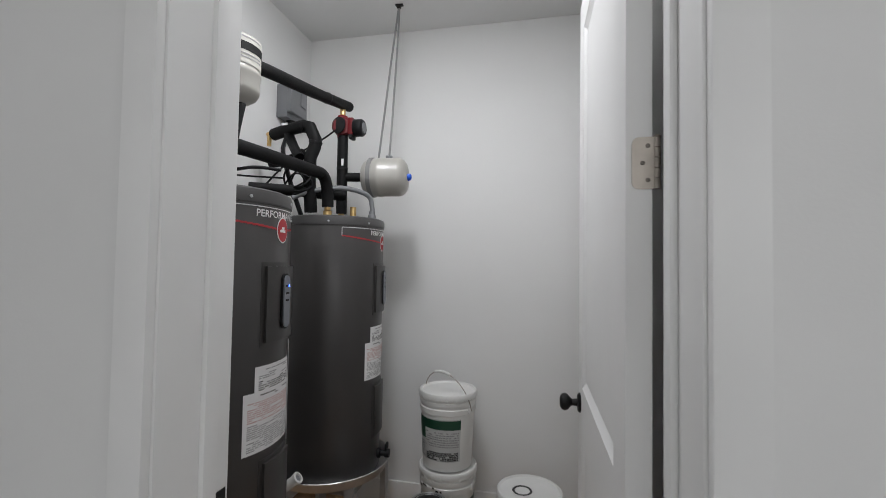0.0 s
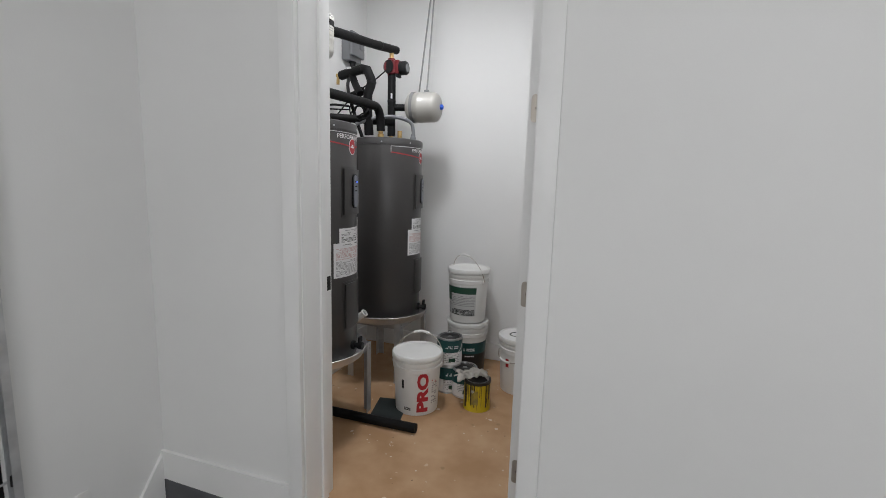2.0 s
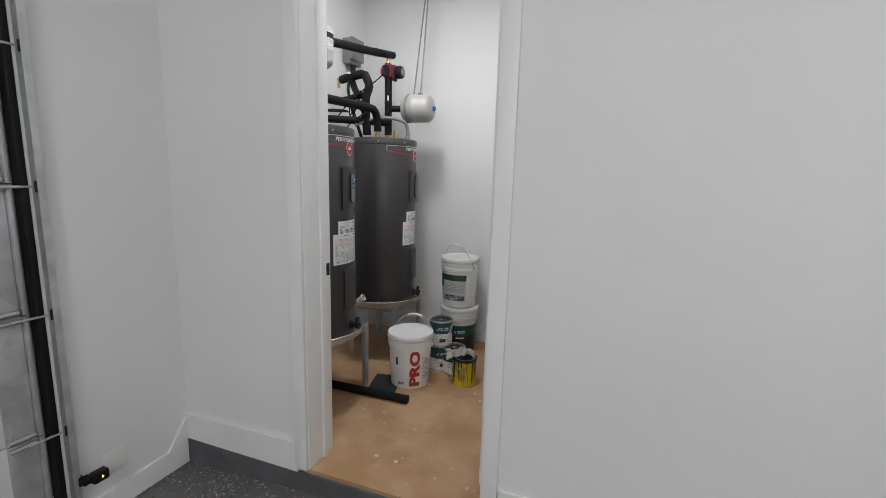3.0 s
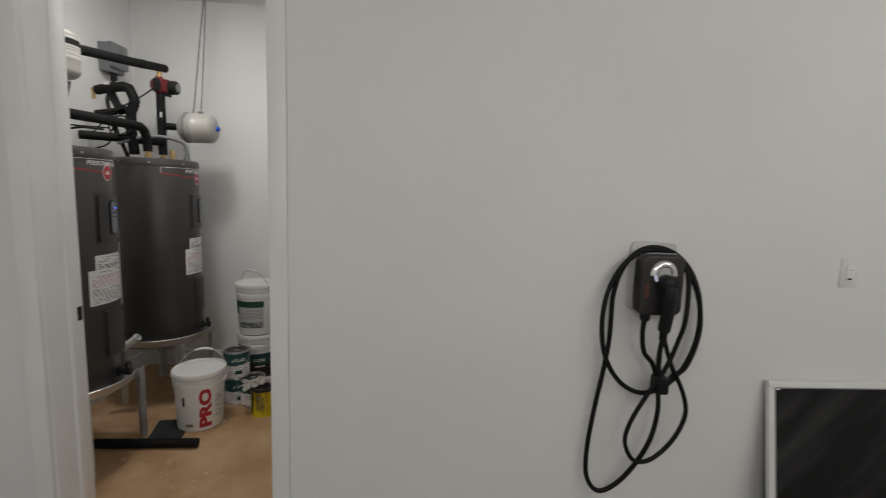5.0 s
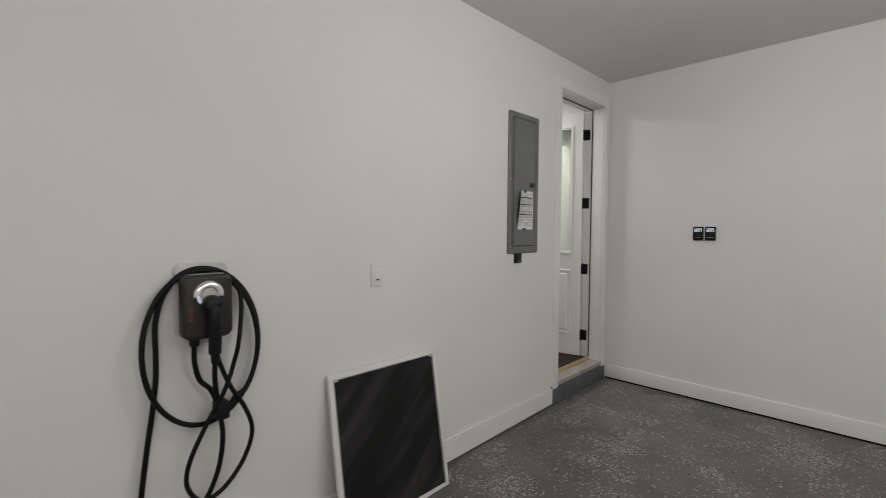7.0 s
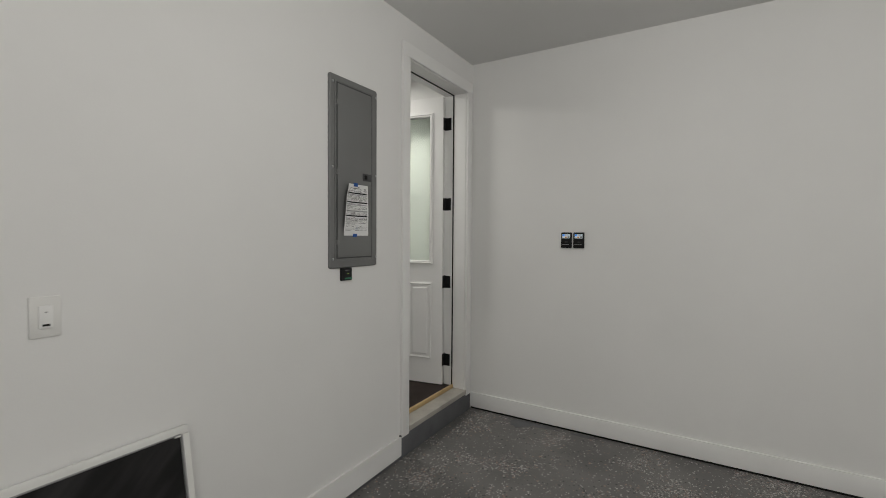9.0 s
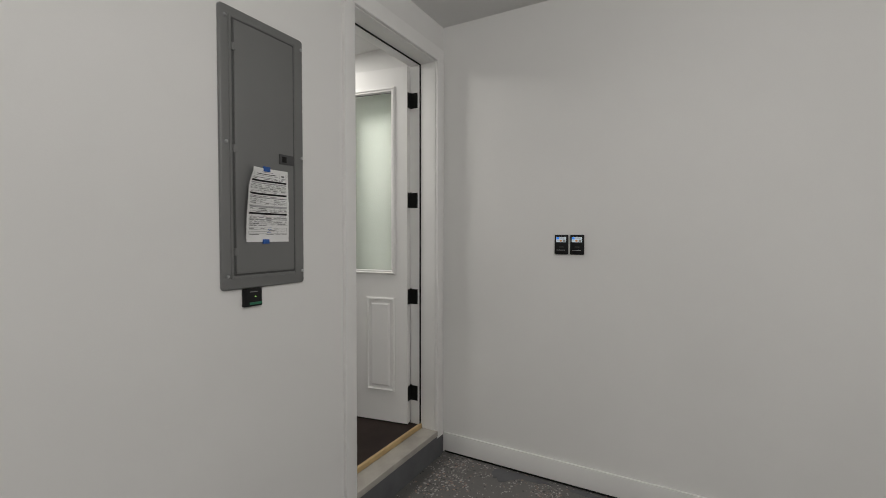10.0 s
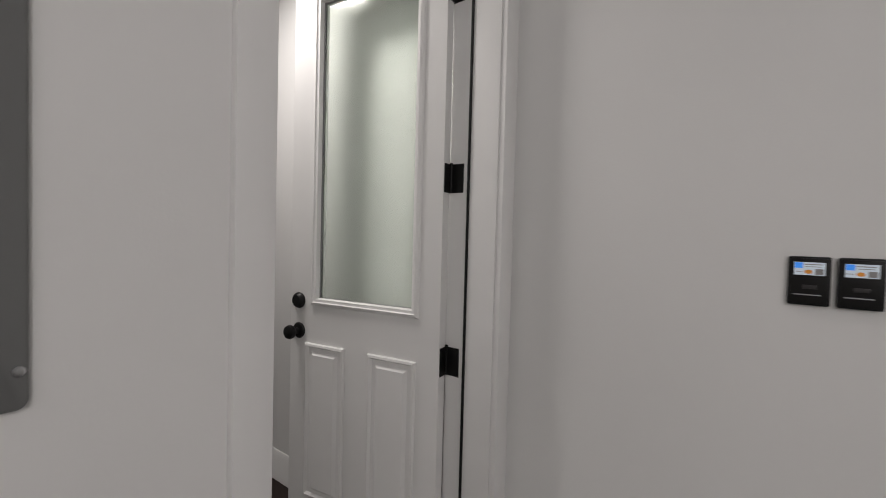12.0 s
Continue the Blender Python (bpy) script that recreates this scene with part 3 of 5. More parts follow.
for z in (0.200, 0.850, 1.490, 2.145):
    bm = B()
    box(bm, (X0 - 0.003, -0.042, z - 0.05), (X0, -0.004, z + 0.05), 0.001)
    lathe(bm, [(0.0065, -0.05), (0.0065, 0.05)], 14, Matrix.Translation((X0 - 0.004, -0.050, z)))
    lathe(bm, [(0.005, 0.05), (0.008, 0.052), (0.004, 0.056)], 14, Matrix.Translation((X0 - 0.004, -0.050, z)))
    part("hinge", bm, BLACKM, hd, "black butt hinge")
    block("hinge_leaf", (HR - 0.003, 0.132, HFLOOR + z - 0.042), (HR, 0.186, HFLOOR + z + 0.058), BLACKM, fr2, "black hinge leaf", 0.001)
knob(hd, pose(W2 - 0.050, Y0, 0.885, 90), BLACKM)
knob(hd, pose(W2 - 0.050, Y1, 0.885, -90), BLACKM)
part("deadbolt", lathe(B(), [(0.0, 0.0), (0.031, 0.0), (0.033, 0.006), (0.030, 0.014), (0.022, 0.022), (0.0, 0.024)], 28, pose(W2 - 0.050, Y1, 1.01, -90), False), BLACKM, hd, "black deadbolt")
block("door_sweep", (X0 + 0.001, Y0 + 0.001, -0.006), (W2 - 0.001, Y1 - 0.001, 0.0), INK, hd, "black door sweep")


# ---- water heaters ----
def water_heater(m, label, lit):
    t = thing("water_heater", m, label, "water heater", "water heaters")
    R, H = 0.25, 1.292
    part("body", lathe(B(), [(0.235, 0.054), (0.246, 0.058), (R, 0.066), (R, H - 0.045), (R - 0.001, H - 0.043)], 72), TANK, t)
    part("top_cap", lathe(B(), [(R - 0.004, H - 0.046), (R + 0.003, H - 0.045), (R + 0.004, H - 0.018), (R, H - 0.006), (R - 0.012, H), (R - 0.03, H + 0.001), (0.0, H + 0.003)], 72, cap=False), TANKCAP, t)
    bm = B()
    for k in range(8):
        a = radians(20 + 45 * k)
        lathe(bm, [(0.005, 0), (0.005, 0.003), (0.0, 0.005)], 10, pose((R + 0.003) * math.cos(a), (R + 0.003) * math.sin(a), H - 0.03, 0, 90, math.degrees(a)))
    tagged(part("cap_screws", bm, GALV, t), kind="stuff")
    F = 6
    # print band: white line, red sweep and a plain oval badge
    bm = patch(B(), R, F - 62, F + 62, 1.235, 1.2375, 0.0008, 40)
    for a in (F - 62, F + 62):
        patch(bm, R, a - 0.3, a + 0.3, 1.198, 1.2375, 0.0008, 2)
    part("white_line", bm, PAPER, t)
    bm = B()
    n = 30
    for i in range(n):
        a0, a1 = -62 + 124 * i / n, -62 + 124 * (i + 1) / n
        def drop(a):
            return 1.198 - 0.026 * (1 - (abs(a) / 62) ** 1.2)
        z = drop((a0 + a1) / 2)
        patch(bm, R, F + a0, F + a1, z - 0.003, z + 0.003, 0.0009, 1)
    part("red_line", bm, REDINK, t)
    part("lettering", word_on_drum("PERFORMANCE", 0.030, R, F - 3, 1.216, 0, 1.0, 0.012), PAPER, t, "white printed word")
    for r0, mt, nm, off in ((0.041, PAPER, "badge_rim", 0.0012), (0.037, REDINK, "badge", 0.0020)):
        bm = B()
        ring = []
        for k in range(28):
            a = 2 * math.pi * k / 28
            x, z = r0 * 0.82 * math.cos(a), r0 * math.sin(a)
            ring.append((F + math.degrees(x / R), z))
        vs = [bm.verts.new(((R + off) * math.cos(radians(q)), (R + off) * math.sin(radians(q)), 1.172 + z)) for q, z in ring]
        mid = bm.verts.new(((R + off + 0.001) * math.cos(radians(F)), (R + off + 0.001) * math.sin(radians(F)), 1.172))
        for k in range(28):
            bm.faces.new((mid, vs[k], vs[(k + 1) % 28]))
        bd = part(nm, bm, mt, t)
    bm = B()
    for dz, w in ((0.006, 0.009), (-0.003, 0.020)):
        patch(bm, R + 0.003, F - math.degrees(w / R), F + math.degrees(w / R) * 0.6, 1.172 + dz - 0.004, 1.172 + dz + 0.004, 0.001, 4)
    part("badge_mark", bm, PAPER, t)

    # access covers and the controller
    def cover(z0, z1, half, name, lab=""):
        bm = B()
        for k, (g, rr) in enumerate(((0.0, 0.004), (0.012, 0.010))):
            patch(bm, R - 0.001 + (0.0 if k == 0 else 0.004), F - half + math.degrees(g / R), F + half - math.degrees(g / R), z0 + g, z1 - g, rr - 0.001, 16)
        return part(name, bm, TANK, t, lab)
    up = cover(0.819, 1.071, 21, "upper_cover")
    cover(0.225, 0.485, 19, "lower_cover")
    bm = B()
    pts = []
    for k in range(9):
        a = math.pi * k / 8
        pts.append((0.019 * math.cos(a), 0.062 + 0.019 * math.sin(a)))
    for k in range(9):
        a = math.pi + math.pi * k / 8
        pts.append((0.019 * math.cos(a), -0.062 + 0.019 * math.sin(a)))
    prism(bm, pts, "x", R + 0.007, R + 0.022)
    bmesh.ops.transform(bm, matrix=Matrix.Translation((0, 0, 0.949)), verts=bm.verts)
    bmesh.ops.transform(bm, matrix=pose(0, 0, 0, 0, 0, F), verts=bm.verts)
    ct = part("controller", bm, CONTROL, t, "grey control strip")
    bm = B()
    prism(bm, [(p[0] * 1.22, p[1] * 1.07) for p in pts], "x", R + 0.004, R + 0.018)
    bmesh.ops.transform(bm, matrix=pose(0, 0, 0.949, 0, 0, F), verts=bm.verts)
    part("controller_rim", bm, BLACKP, t)
    for z in (0.997, 0.974, 0.952):
        bm = box(B(), (R + 0.0215, -0.010, z - 0.003), (R + 0.0228, 0.012, z + 0.003))
        bmesh.ops.transform(bm, matrix=pose(0, 0, 0, 0, 0, F), verts=bm.verts)
        part("indicator", bm, INK, ct)
    if lit:
        bm = lathe(B(), [(0.0035, 0), (0.0035, 0.002), (0.0, 0.003)], 12, pose(R + 0.0225, 0.009, 0.997, 0, 90))
        bmesh.ops.transform(bm, matrix=pose(0, 0, 0, 0, 0, F), verts=bm.verts)
        part("indicator_light", bm, LEDBLUE, ct)

    def sticker(a0, a1, z0, z1, rows, name):
        st = part(name, patch(B(), R, a0, a1, z0, z1, 0.0014, 16), PAPER, t, "white printed sticker")
        rng = random.Random(7 + int(z0 * 100))
        for material in {r[2]: 0 for r in rows}:
            bm = B()
            for f0, f1, mt, share in rows:
                if mt is not material:
                    continue
                zz = z0 + (z1 - z0) * f0
                while zz < z0 + (z1 - z0) * f1 - 0.004:
                    a = a0 + 3
                    while a < a1 - 4:
                        w = rng.uniform(2, 9)
                        if rng.random() < share:
                            patch(bm, R + 0.0015, a, min(a + w, a1 - 3), zz, zz + 0.0026, 0.0005, 3)
                        a += w + 1.2
                    zz += 0.0060
            if bm.verts:
                tagged(part("print", bm, material, st), kind="stuff")
            else:
                bm.free()
    sticker(-18, 24, 0.688, 0.762, [(0.05, 0.45, INK, 0.75), (0.5, 0.95, GREYINK, 0.5)], "rating_sticker")
    sticker(-26, 26, 0.512, 0.688, [(0.05, 0.5, GREYINK, 0.9), (0.52, 0.88, PINKINK, 0.9), (0.9, 0.97, INK, 0.5)], "warning_sticker")
    sticker(38, 56, 0.95, 1.08, [(0.05, 0.9, INK, 0.6)], "energy_sticker")
    if lit:
        part("loose_sheet", patch(B(), R + 0.003, 27, 62, 0.466, 0.806, 0.0008, 12), PAPER, t, "loose white instruction sheet")
    # drain valve and top fittings
    vl = part("drain_valve", lathe(B(), [(0.024, 0.0), (0.024, 0.012), (0.014, 0.016), (0.014, 0.035), (0.02, 0.037), (0.02, 0.06), (0.0, 0.062)], 16, pose(R * math.cos(radians(F)), R * math.sin(radians(F)), 0.125, 0, 90, F), False), BLACKP, t, "black drain valve")
    part("valve_handle", box(B(), (-0.006, -0.02, 0.0), (0.006, 0.02, 0.03), 0.004, pose((R + 0.045) * math.cos(radians(F)), (R + 0.045) * math.sin(radians(F)), 0.145, 0, 0, F)), BLACKP, vl)
    for x, y in ((0.055, -0.19), (-0.01, 0.09)):
        part("nipple", lathe(B(), [(0.02, H), (0.02, H + 0.02), (0.015, H + 0.024), (0.015, H + 0.05), (0.019, H + 0.052), (0.019, H + 0.075)], 16, Matrix.Translation((x, y, 0))), BRASS, t, "brass pipe nipple")
    return t


T1, T2, TZ = (0.585, 0.585), (0.60, 1.445), 0.326
water_heater(pose(*T1, TZ), "dark grey electric water heater with blue-lit control, on stand", True)
water_heater(pose(*T2, TZ), "dark grey electric water heater on a stand near the back wall", False)


def heater_stand(m):
    """A drain pan on a galvanised stand with four angle legs."""
    t = thing("heater_stand", m, "galvanised steel stand with angle legs and a deck", "stand", "heater stands")
    DX, DY, top = 0.205, 0.235, 0.440
    part("deck", box(B(), (-DX, -DY, top), (DX, DY, top + 0.003)), GALV, t)
    for s in (-1, 1):
        part("rail", box(B(), (-DX, min(s * DY, s * (DY - 0.003)), top - 0.045), (DX, max(s * DY, s * (DY - 0.003)), top)), GALV, t)
        part("rail", box(B(), (min(s * DX, s * (DX - 0.003)), -DY, top - 0.045), (max(s * DX, s * (DX - 0.003)), DY, top)), GALV, t)
    for sx in (-1, 1):
        for sy in (-1, 1):
            poly = [(0, 0), (0.046, 0), (0.046, 0.004), (0.004, 0.004), (0.004, 0.046), (0, 0.046)]
            bm = prism(B(), [(sx * (DX + 0.004 - p), sy * (DY + 0.004 - q)) for p, q in poly], "z", 0.0, top + 0.002)
            leg = part("leg", bm, DULLZINC, t)
            for z in (top - 0.012, top - 0.032):
                part("bolt", lathe(B(), [(0.006, 0), (0.006, 0.004), (0.0, 0.006)], 8, pose(sx * (DX + 0.004), sy * (DY - 0.015), z, 0, 90 * sx, 0), False), GALV, leg)
    return t


def drain_pan(m):
    t = thing("drain_pan", m, "round aluminium drain pan under the water heater", "drain pan", "drain pans")
    r = 0.303
    part("tray", lathe(B(), [(0.0, 0.0), (r - 0.03, 0.0), (r - 0.018, 0.006), (r - 0.004, 0.044), (r, 0.049), (r + 0.003, 0.047), (r, 0.042), (r - 0.016, 0.002), (r - 0.03, -0.003), (0.0, -0.003)], 64, cap=False), ALU, t)
    return t


for (x, y) in (T1, T2):
    heater_stand(pose(x, y + 0.065, ZU))
    drain_pan(pose(x, y, ZU + 0.4465))
dp = thing("drain_pipe", Matrix(), "short white plastic drain stub on the water heater", "pipe")
part("stub", tube(B(), [(0.51, 1.098, 0.376), (0.565, 1.105, 0.422), (0.616, 1.110, 0.464)], 0.021, 16, 4), WHITEP, dp)
part("collar", lathe(B(), [(0.019, 0.0), (0.025, 0.002), (0.026, 0.012), (0.024, 0.014), (0.018, 0.0145), (0.018, 0.004), (0.0, 0.004)], 18, Matrix.Translation((0.614, 1.110, 0.462)) @ Vector((0.75, 0.05, 0.64)).to_track_quat("Z", "Y").to_matrix().to_4x4(), False), WHITEP, dp, "open pipe end")
# grey disc painted for the shade inside the open stub
part("bore_shade_disc", lathe(B(), [(0.0, 0.0048), (0.0178, 0.0048), (0.0178, 0.0052), (0.0, 0.0052)], 18, Matrix.Translation((0.614, 1.110, 0.462)) @ Vector((0.75, 0.05, 0.64)).to_track_quat("Z", "Y").to_matrix().to_4x4(), False), GREYBOX, dp)


# ---- pipework ----
def pipe(name, pts, r, material, label, category="pipe", steps=8, rings=(), smooth=True):
    t = thing(name, Matrix(), label, category)
    part("sleeve", tube(B(), pts, r, 16, steps, smooth), material, t)
    for q, d in rings:
        q, d = Vector(q), Vector(d)
        part("tape_ring", lathe(B(), [(r + 0.001, -0.006), (r + 0.002, -0.005), (r + 0.002, 0.005), (r + 0.001, 0.006)], 18, Matrix.Translation(q) @ d.to_track_quat("Z", "Y").to_matrix().to_4x4()), BLACKP, t)
    return t


TOP = TZ + 1.292
pipe("insulated_pipe", [(0.52, 0.45, 2.09), (0.53, 0.6, 2.115), (0.55, 0.9, 2.165), (0.568, 1.25, 2.21), (0.583, 1.48, 2.243), (0.594, 1.60, 2.260)], 0.027, FOAM, "sagging black foam insulated pipe with a taped end",
     rings=(((0.575, 1.38, 2.229), (0.05, 1, 0.13)),))
pipe("insulated_pipe", [(0.605, 0.35, 1.775), (0.605, 0.5, 1.785), (0.615, 0.75, 1.797), (0.645, 1.14, 1.806), (0.653, 1.205, 1.798), (0.656, 1.235, 1.765), (0.656, 1.252, 1.70), (0.656, 1.255, TOP + 0.04)], 0.027, FOAM, "black foam insulated pipe bending down into the heater",
     rings=(((0.655, 1.25, 1.74), (0, 0.1, -1)),))
pipe("insulated_pipe", [(0.593, 1.531, 2.08), (0.593, 1.532, 1.86), (0.592, 1.535, TOP + 0.04)], 0.028, FOAM, "black foam insulated riser below the pump",
     rings=(((0.593, 1.532, 1.90), (0, 0, 1)),))
pipe("insulated_pipe", [(0.60, 1.54, 1.857), (0.72, 1.567, 1.857)], 0.024, FOAM, "short black insulated branch to the expansion tank")
pipe("insulated_pipe", [(0.300, 1.345, 2.045), (0.38, 1.322, 2.055), (0.50, 1.293, 2.064), (0.535, 1.287, 2.056), (0.572, 1.281, 1.985), (0.568, 1.280, 1.955), (0.545, 1.280, 1.90), (0.543, 1.280, 1.80), (0.55, 1.29, TOP + 0.02)], 0.030, FOAM, "thick black foam insulated pipe mitred at the corner", steps=8, rings=(((0.50, 1.293, 2.062), (1, 0, 0.05)), ((0.571, 1.281, 1.975), (0.2, 0, 1))), smooth=False)
pipe("insulated_pipe", [(0.28, 1.36, 1.90), (0.40, 1.32, 1.905), (0.50, 1.29, 1.93)], 0.022, FOAM, "black foam insulated pipe behind the loop")
pipe("insulated_pipe", [(0.33, 1.12, 1.735), (0.45, 1.20, 1.735), (0.55, 1.30, 1.735), (0.66, 1.42, 1.735)], 0.026, FOAM, "low black foam insulated cross pipe above the heater")
pipe("insulated_pipe", [(0.50, 1.26, 1.90), (0.44, 1.30, 1.97), (0.40, 1.32, 2.04)], 0.024, FOAM, "black foam insulated diagonal pipe")
pipe("copper_stub", [(0.262, 1.352, 2.05), (0.31, 1.345, 2.047)], 0.012, BRASS, "brass pipe end at the insulation")
pipe("copper_stub", [(0.272, 1.352, 2.05), (0.270, 1.352, 1.99)], 0.011, BRASS, "brass drain cock on the pipe end")
pipe("copper_stub", [(0.588, 1.535, 2.16), (0.583, 1.545, 2.245)], 0.015, BRASS, "brass fitting above the pump")
for pts in ([(0.675, 1.50, TOP + 0.07), (0.675, 1.50, TOP)],):
    pipe("copper_stub", pts, 0.016, BRASS, "brass fitting on the heater top")
pipe("flexible_conduit", [(0.49, 1.22, 1.70), (0.56, 1.28, 1.74), (0.68, 1.36, 1.765), (0.78, 1.43, 1.74), (0.80, 1.45, 1.68), (0.80, 1.45, TOP - 0.002)], 0.012, GREYBOX, "grey flexible conduit arching onto the heater", "conduit")
part("collar", lathe(B(), [(0.02, 0), (0.02, 0.02), (0.016, 0.024), (0.016, 0.04)], 14, Matrix.Translation((0.80, 1.45, TOP))), GREYBOX, bpy.data.objects["flexible_conduit"])
pipe("flexible_conduit", [(0.40, 0.56, TOP + 0.0), (0.43, 0.60, TOP + 0.06), (0.52, 0.66, TOP + 0.055), (0.58, 0.69, TOP + 0.005)], 0.016, GREYBOX, "grey flexible conduit on the front heater", "conduit")
pipe("power_cord", [(0.575, 1.50, 2.11), (0.53, 1.42, 2.03), (0.45, 1.32, 1.93), (0.40, 1.25, 1.84), (0.36, 1.2, 1.76)], 0.0045, RUBBER, "thin black power cord from the pump", "cord")
rng = random.Random(4)
coil = []
for k in range(44):
    a = k * 0.62
    r = 0.055 + 0.014 * math.sin(k * 0.9)
    coil.append((0.50 + r * math.cos(a) * 1.1, 1.235 + 0.02 * math.sin(k * 1.3), 1.815 + 0.9 * r * math.sin(a) - 0.0012 * k))
pipe("power_cord", [*coil, (0.44, 1.22, 1.70), (0.38, 1.18, 1.66), (0.33, 1.10, TOP + 0.004)], 0.0045, RUBBER, "bundled coil of thin black cord", "cord", 5)
pipe("power_cord", [(0.14, 1.05, 1.80), (0.3, 1.12, 1.79), (0.46, 1.2, 1.79)], 0.0045, RUBBER, "thin black cord to the wall", "cord")
pipe("power_cord", [(0.57, 0.62, TOP + 0.03), (0.60, 0.66, 1.76), (0.585, 0.70, 1.86), (0.59, 0.72, 1.96)], 0.013, FOAM, "black insulated riser to the expansion tank", "pipe")
pipe("power_cord", [(0.585, 0.70, 1.72), (0.64, 0.74, 1.735), (0.70, 0.80, 1.735)], 0.006, RUBBER, "short black cord end", "cord")

for x, y, z, rx, rz in ((0.40, 1.283, 2.075, 0, -8), (0.606, 1.504, 1.93, 0, 15), (0.44, 1.30, 1.925, 0, -10)):
    ob = tagged(part("pipe_label", box(B(), (-0.018, -0.0015, -0.006), (0.018, 0.0015, 0.006), 0.001), PAPER), "small white sticker on black pipe insulation", "sticker", "pipe stickers")
    ob.matrix_basis = pose(x, y, z, rx, 0 if x != 0.606 else 90, rz)

# circulation pump
cp = thing("circulation_pump", pose(0.593, 1.531, 2.125), "dark red circulation pump with a black motor cap", "pump")
part("volute", lathe(B(), [(0.0, -0.035), (0.042, -0.035), (0.052, -0.026), (0.052, 0.02), (0.045, 0.03), (0.0, 0.03)], 32, pose(0, -0.005, 0, 90, 0, 15), False), REDP, cp)
part("face_plate", lathe(B(), [(0.0, 0.0), (0.045, 0.0), (0.043, 0.006), (0.0, 0.007)], 28, pose(-0.006, -0.040, 0, 90, 0, -15), False), BLACKP, cp)
part("motor_flange", box(B(), (0.040, -0.035, -0.048), (0.068, 0.035, 0.042), 0.006), REDP, cp)
part("motor", lathe(B(), [(0.044, 0.0), (0.046, 0.004), (0.046, 0.04), (0.040, 0.05), (0.036, 0.052), (0.0, 0.052)], 32, pose(0.068, 0, -0.008, 0, 90), False), BLACKP, cp)
part("motor_badge", lathe(B(), [(0.0, 0.0), (0.028, 0.0), (0.026, 0.003), (0.0, 0.0035)], 24, pose(0.12, 0, -0.008, 0, 90), False), GREYBOX, cp)
for z in (-0.058, 0.042):
    part("union_nut", lathe(B(), [(0.026, 0), (0.03, 0.004), (0.03, 0.014), (0.026, 0.018)], 6, Matrix.Translation((-0.004, 0, z))), REDP, cp)
part("terminal_box", box(B(), (0.045, -0.03, -0.07), (0.066, 0.02, -0.048), 0.004), BLACKP, cp)


def expansion_tank(m, label):
    """A small cream pressure vessel along local +z, with a seam and an end cap."""
    t = thing("expansion_tank", m, label, "expansion tank", "expansion tanks")
    r, h = 0.102, 0.25
    prof = [(0.0, 0.0)] + [(r * math.sin(radians(a)) ** 0.6, 0.05 * (1 - math.cos(radians(a)))) for a in (15, 35, 55, 75, 90)]
    prof += [(r, h * 0.36), (r + 0.003, h * 0.38), (r + 0.003, h * 0.44), (r, h * 0.46)]
    prof += [(r * math.sin(radians(a)) ** 0.6, h - 0.05 * (1 - math.cos(radians(a)))) for a in (90, 75, 55, 35, 15)] + [(0.0, h)]
    part("shell", lathe(B(), prof, 48, cap=False), CREAM, t)
    return t


e2 = expansion_tank(pose(0.695, 1.572, 1.857, 0, 90, 4), "cream steel expansion tank slung from the ceiling by a strap")
part("valve_cap", lathe(B(), [(0.018, 0.245), (0.020, 0.25), (0.018, 0.262), (0.012, 0.268), (0.0, 0.269)], 8, cap=False), BLUEP, e2, "blue plastic valve cap")
e1 = expansion_tank(pose(0.525, 0.735, 1.975), "cream steel expansion tank standing upright over the front heater")
part("sticker", patch(B(), 0.1035, -75, 25, 0.120, 0.222, 0.001, 16), mat("beige_label", (0.50, 0.49, 0.45), (0.46, 0.45, 0.41), 0.6), e1, "pale printed sticker")
part("sticker_bar", patch(B(), 0.105, -40, 25, 0.165, 0.195, 0.0008, 12), INK, e1)
bm = B()
for z, a0 in ((0.210, -70), (0.150, -60), (0.138, -40)):
    patch(bm, 0.105, a0, 15, z, z + 0.004, 0.0008, 10)
part("sticker_print", bm, GREYINK, e1)
part("valve_cap", lathe(B(), [(0.014, 0.248), (0.014, 0.262), (0.0, 0.264)], 10, cap=False), BLACKP, e1)
part("stem", lathe(B(), [(0.016, -0.02), (0.016, 0.003)], 14), BRASS, e1)

hs = thing("hanging_strap", Matrix(), "grey perforated hanger strap looped round the tank from a ceiling clip", "strap")
CX, CY, CZ = 0.838, 1.70, UZC
part("band", lathe(B(), [(0.1022, -0.011), (0.1062, -0.011), (0.1062, 0.011), (0.1022, 0.011)], 48, pose(0.752, 1.576, 1.857, 0, 90, 4), False), GREYSTRAP, hs)
for line in ([(0.744, 1.655, 1.925), (0.757, 1.662, 2.05), (0.803, 1.69, 2.55), (CX, CY, CZ - 0.012)], [(0.842, 1.575, 1.962), (0.842, 1.60, 2.1), (0.841, 1.675, 2.6), (CX + 0.004, CY, CZ - 0.012)]):
    part("strap", tube(B(), line, 0.0062, 8, 6, True, 0.25), GREYSTRAP, hs)
part("clamp", box(B(), (0.826, 1.562, 1.957), (0.858, 1.588, 1.972), 0.003), GREYBOX, hs)
part("ceiling_clip", box(box(B(), (CX - 0.02, CY - 0.012, CZ - 0.006), (CX + 0.025, CY + 0.012, CZ), 0.002), (CX - 0.01, CY - 0.008, CZ - 0.022), (CX + 0.012, CY + 0.008, CZ - 0.006), 0.003), BLACKP, hs)

gb = thing("junction_box", pose(UX0, 1.70, 2.235), "grey plastic electrical disconnect box on the wall", "electrical box")
part("back_box", box(B(), (0.0, -0.085, 0.0), (0.07, 0.085, 0.195), 0.006), GREYBOX, gb)
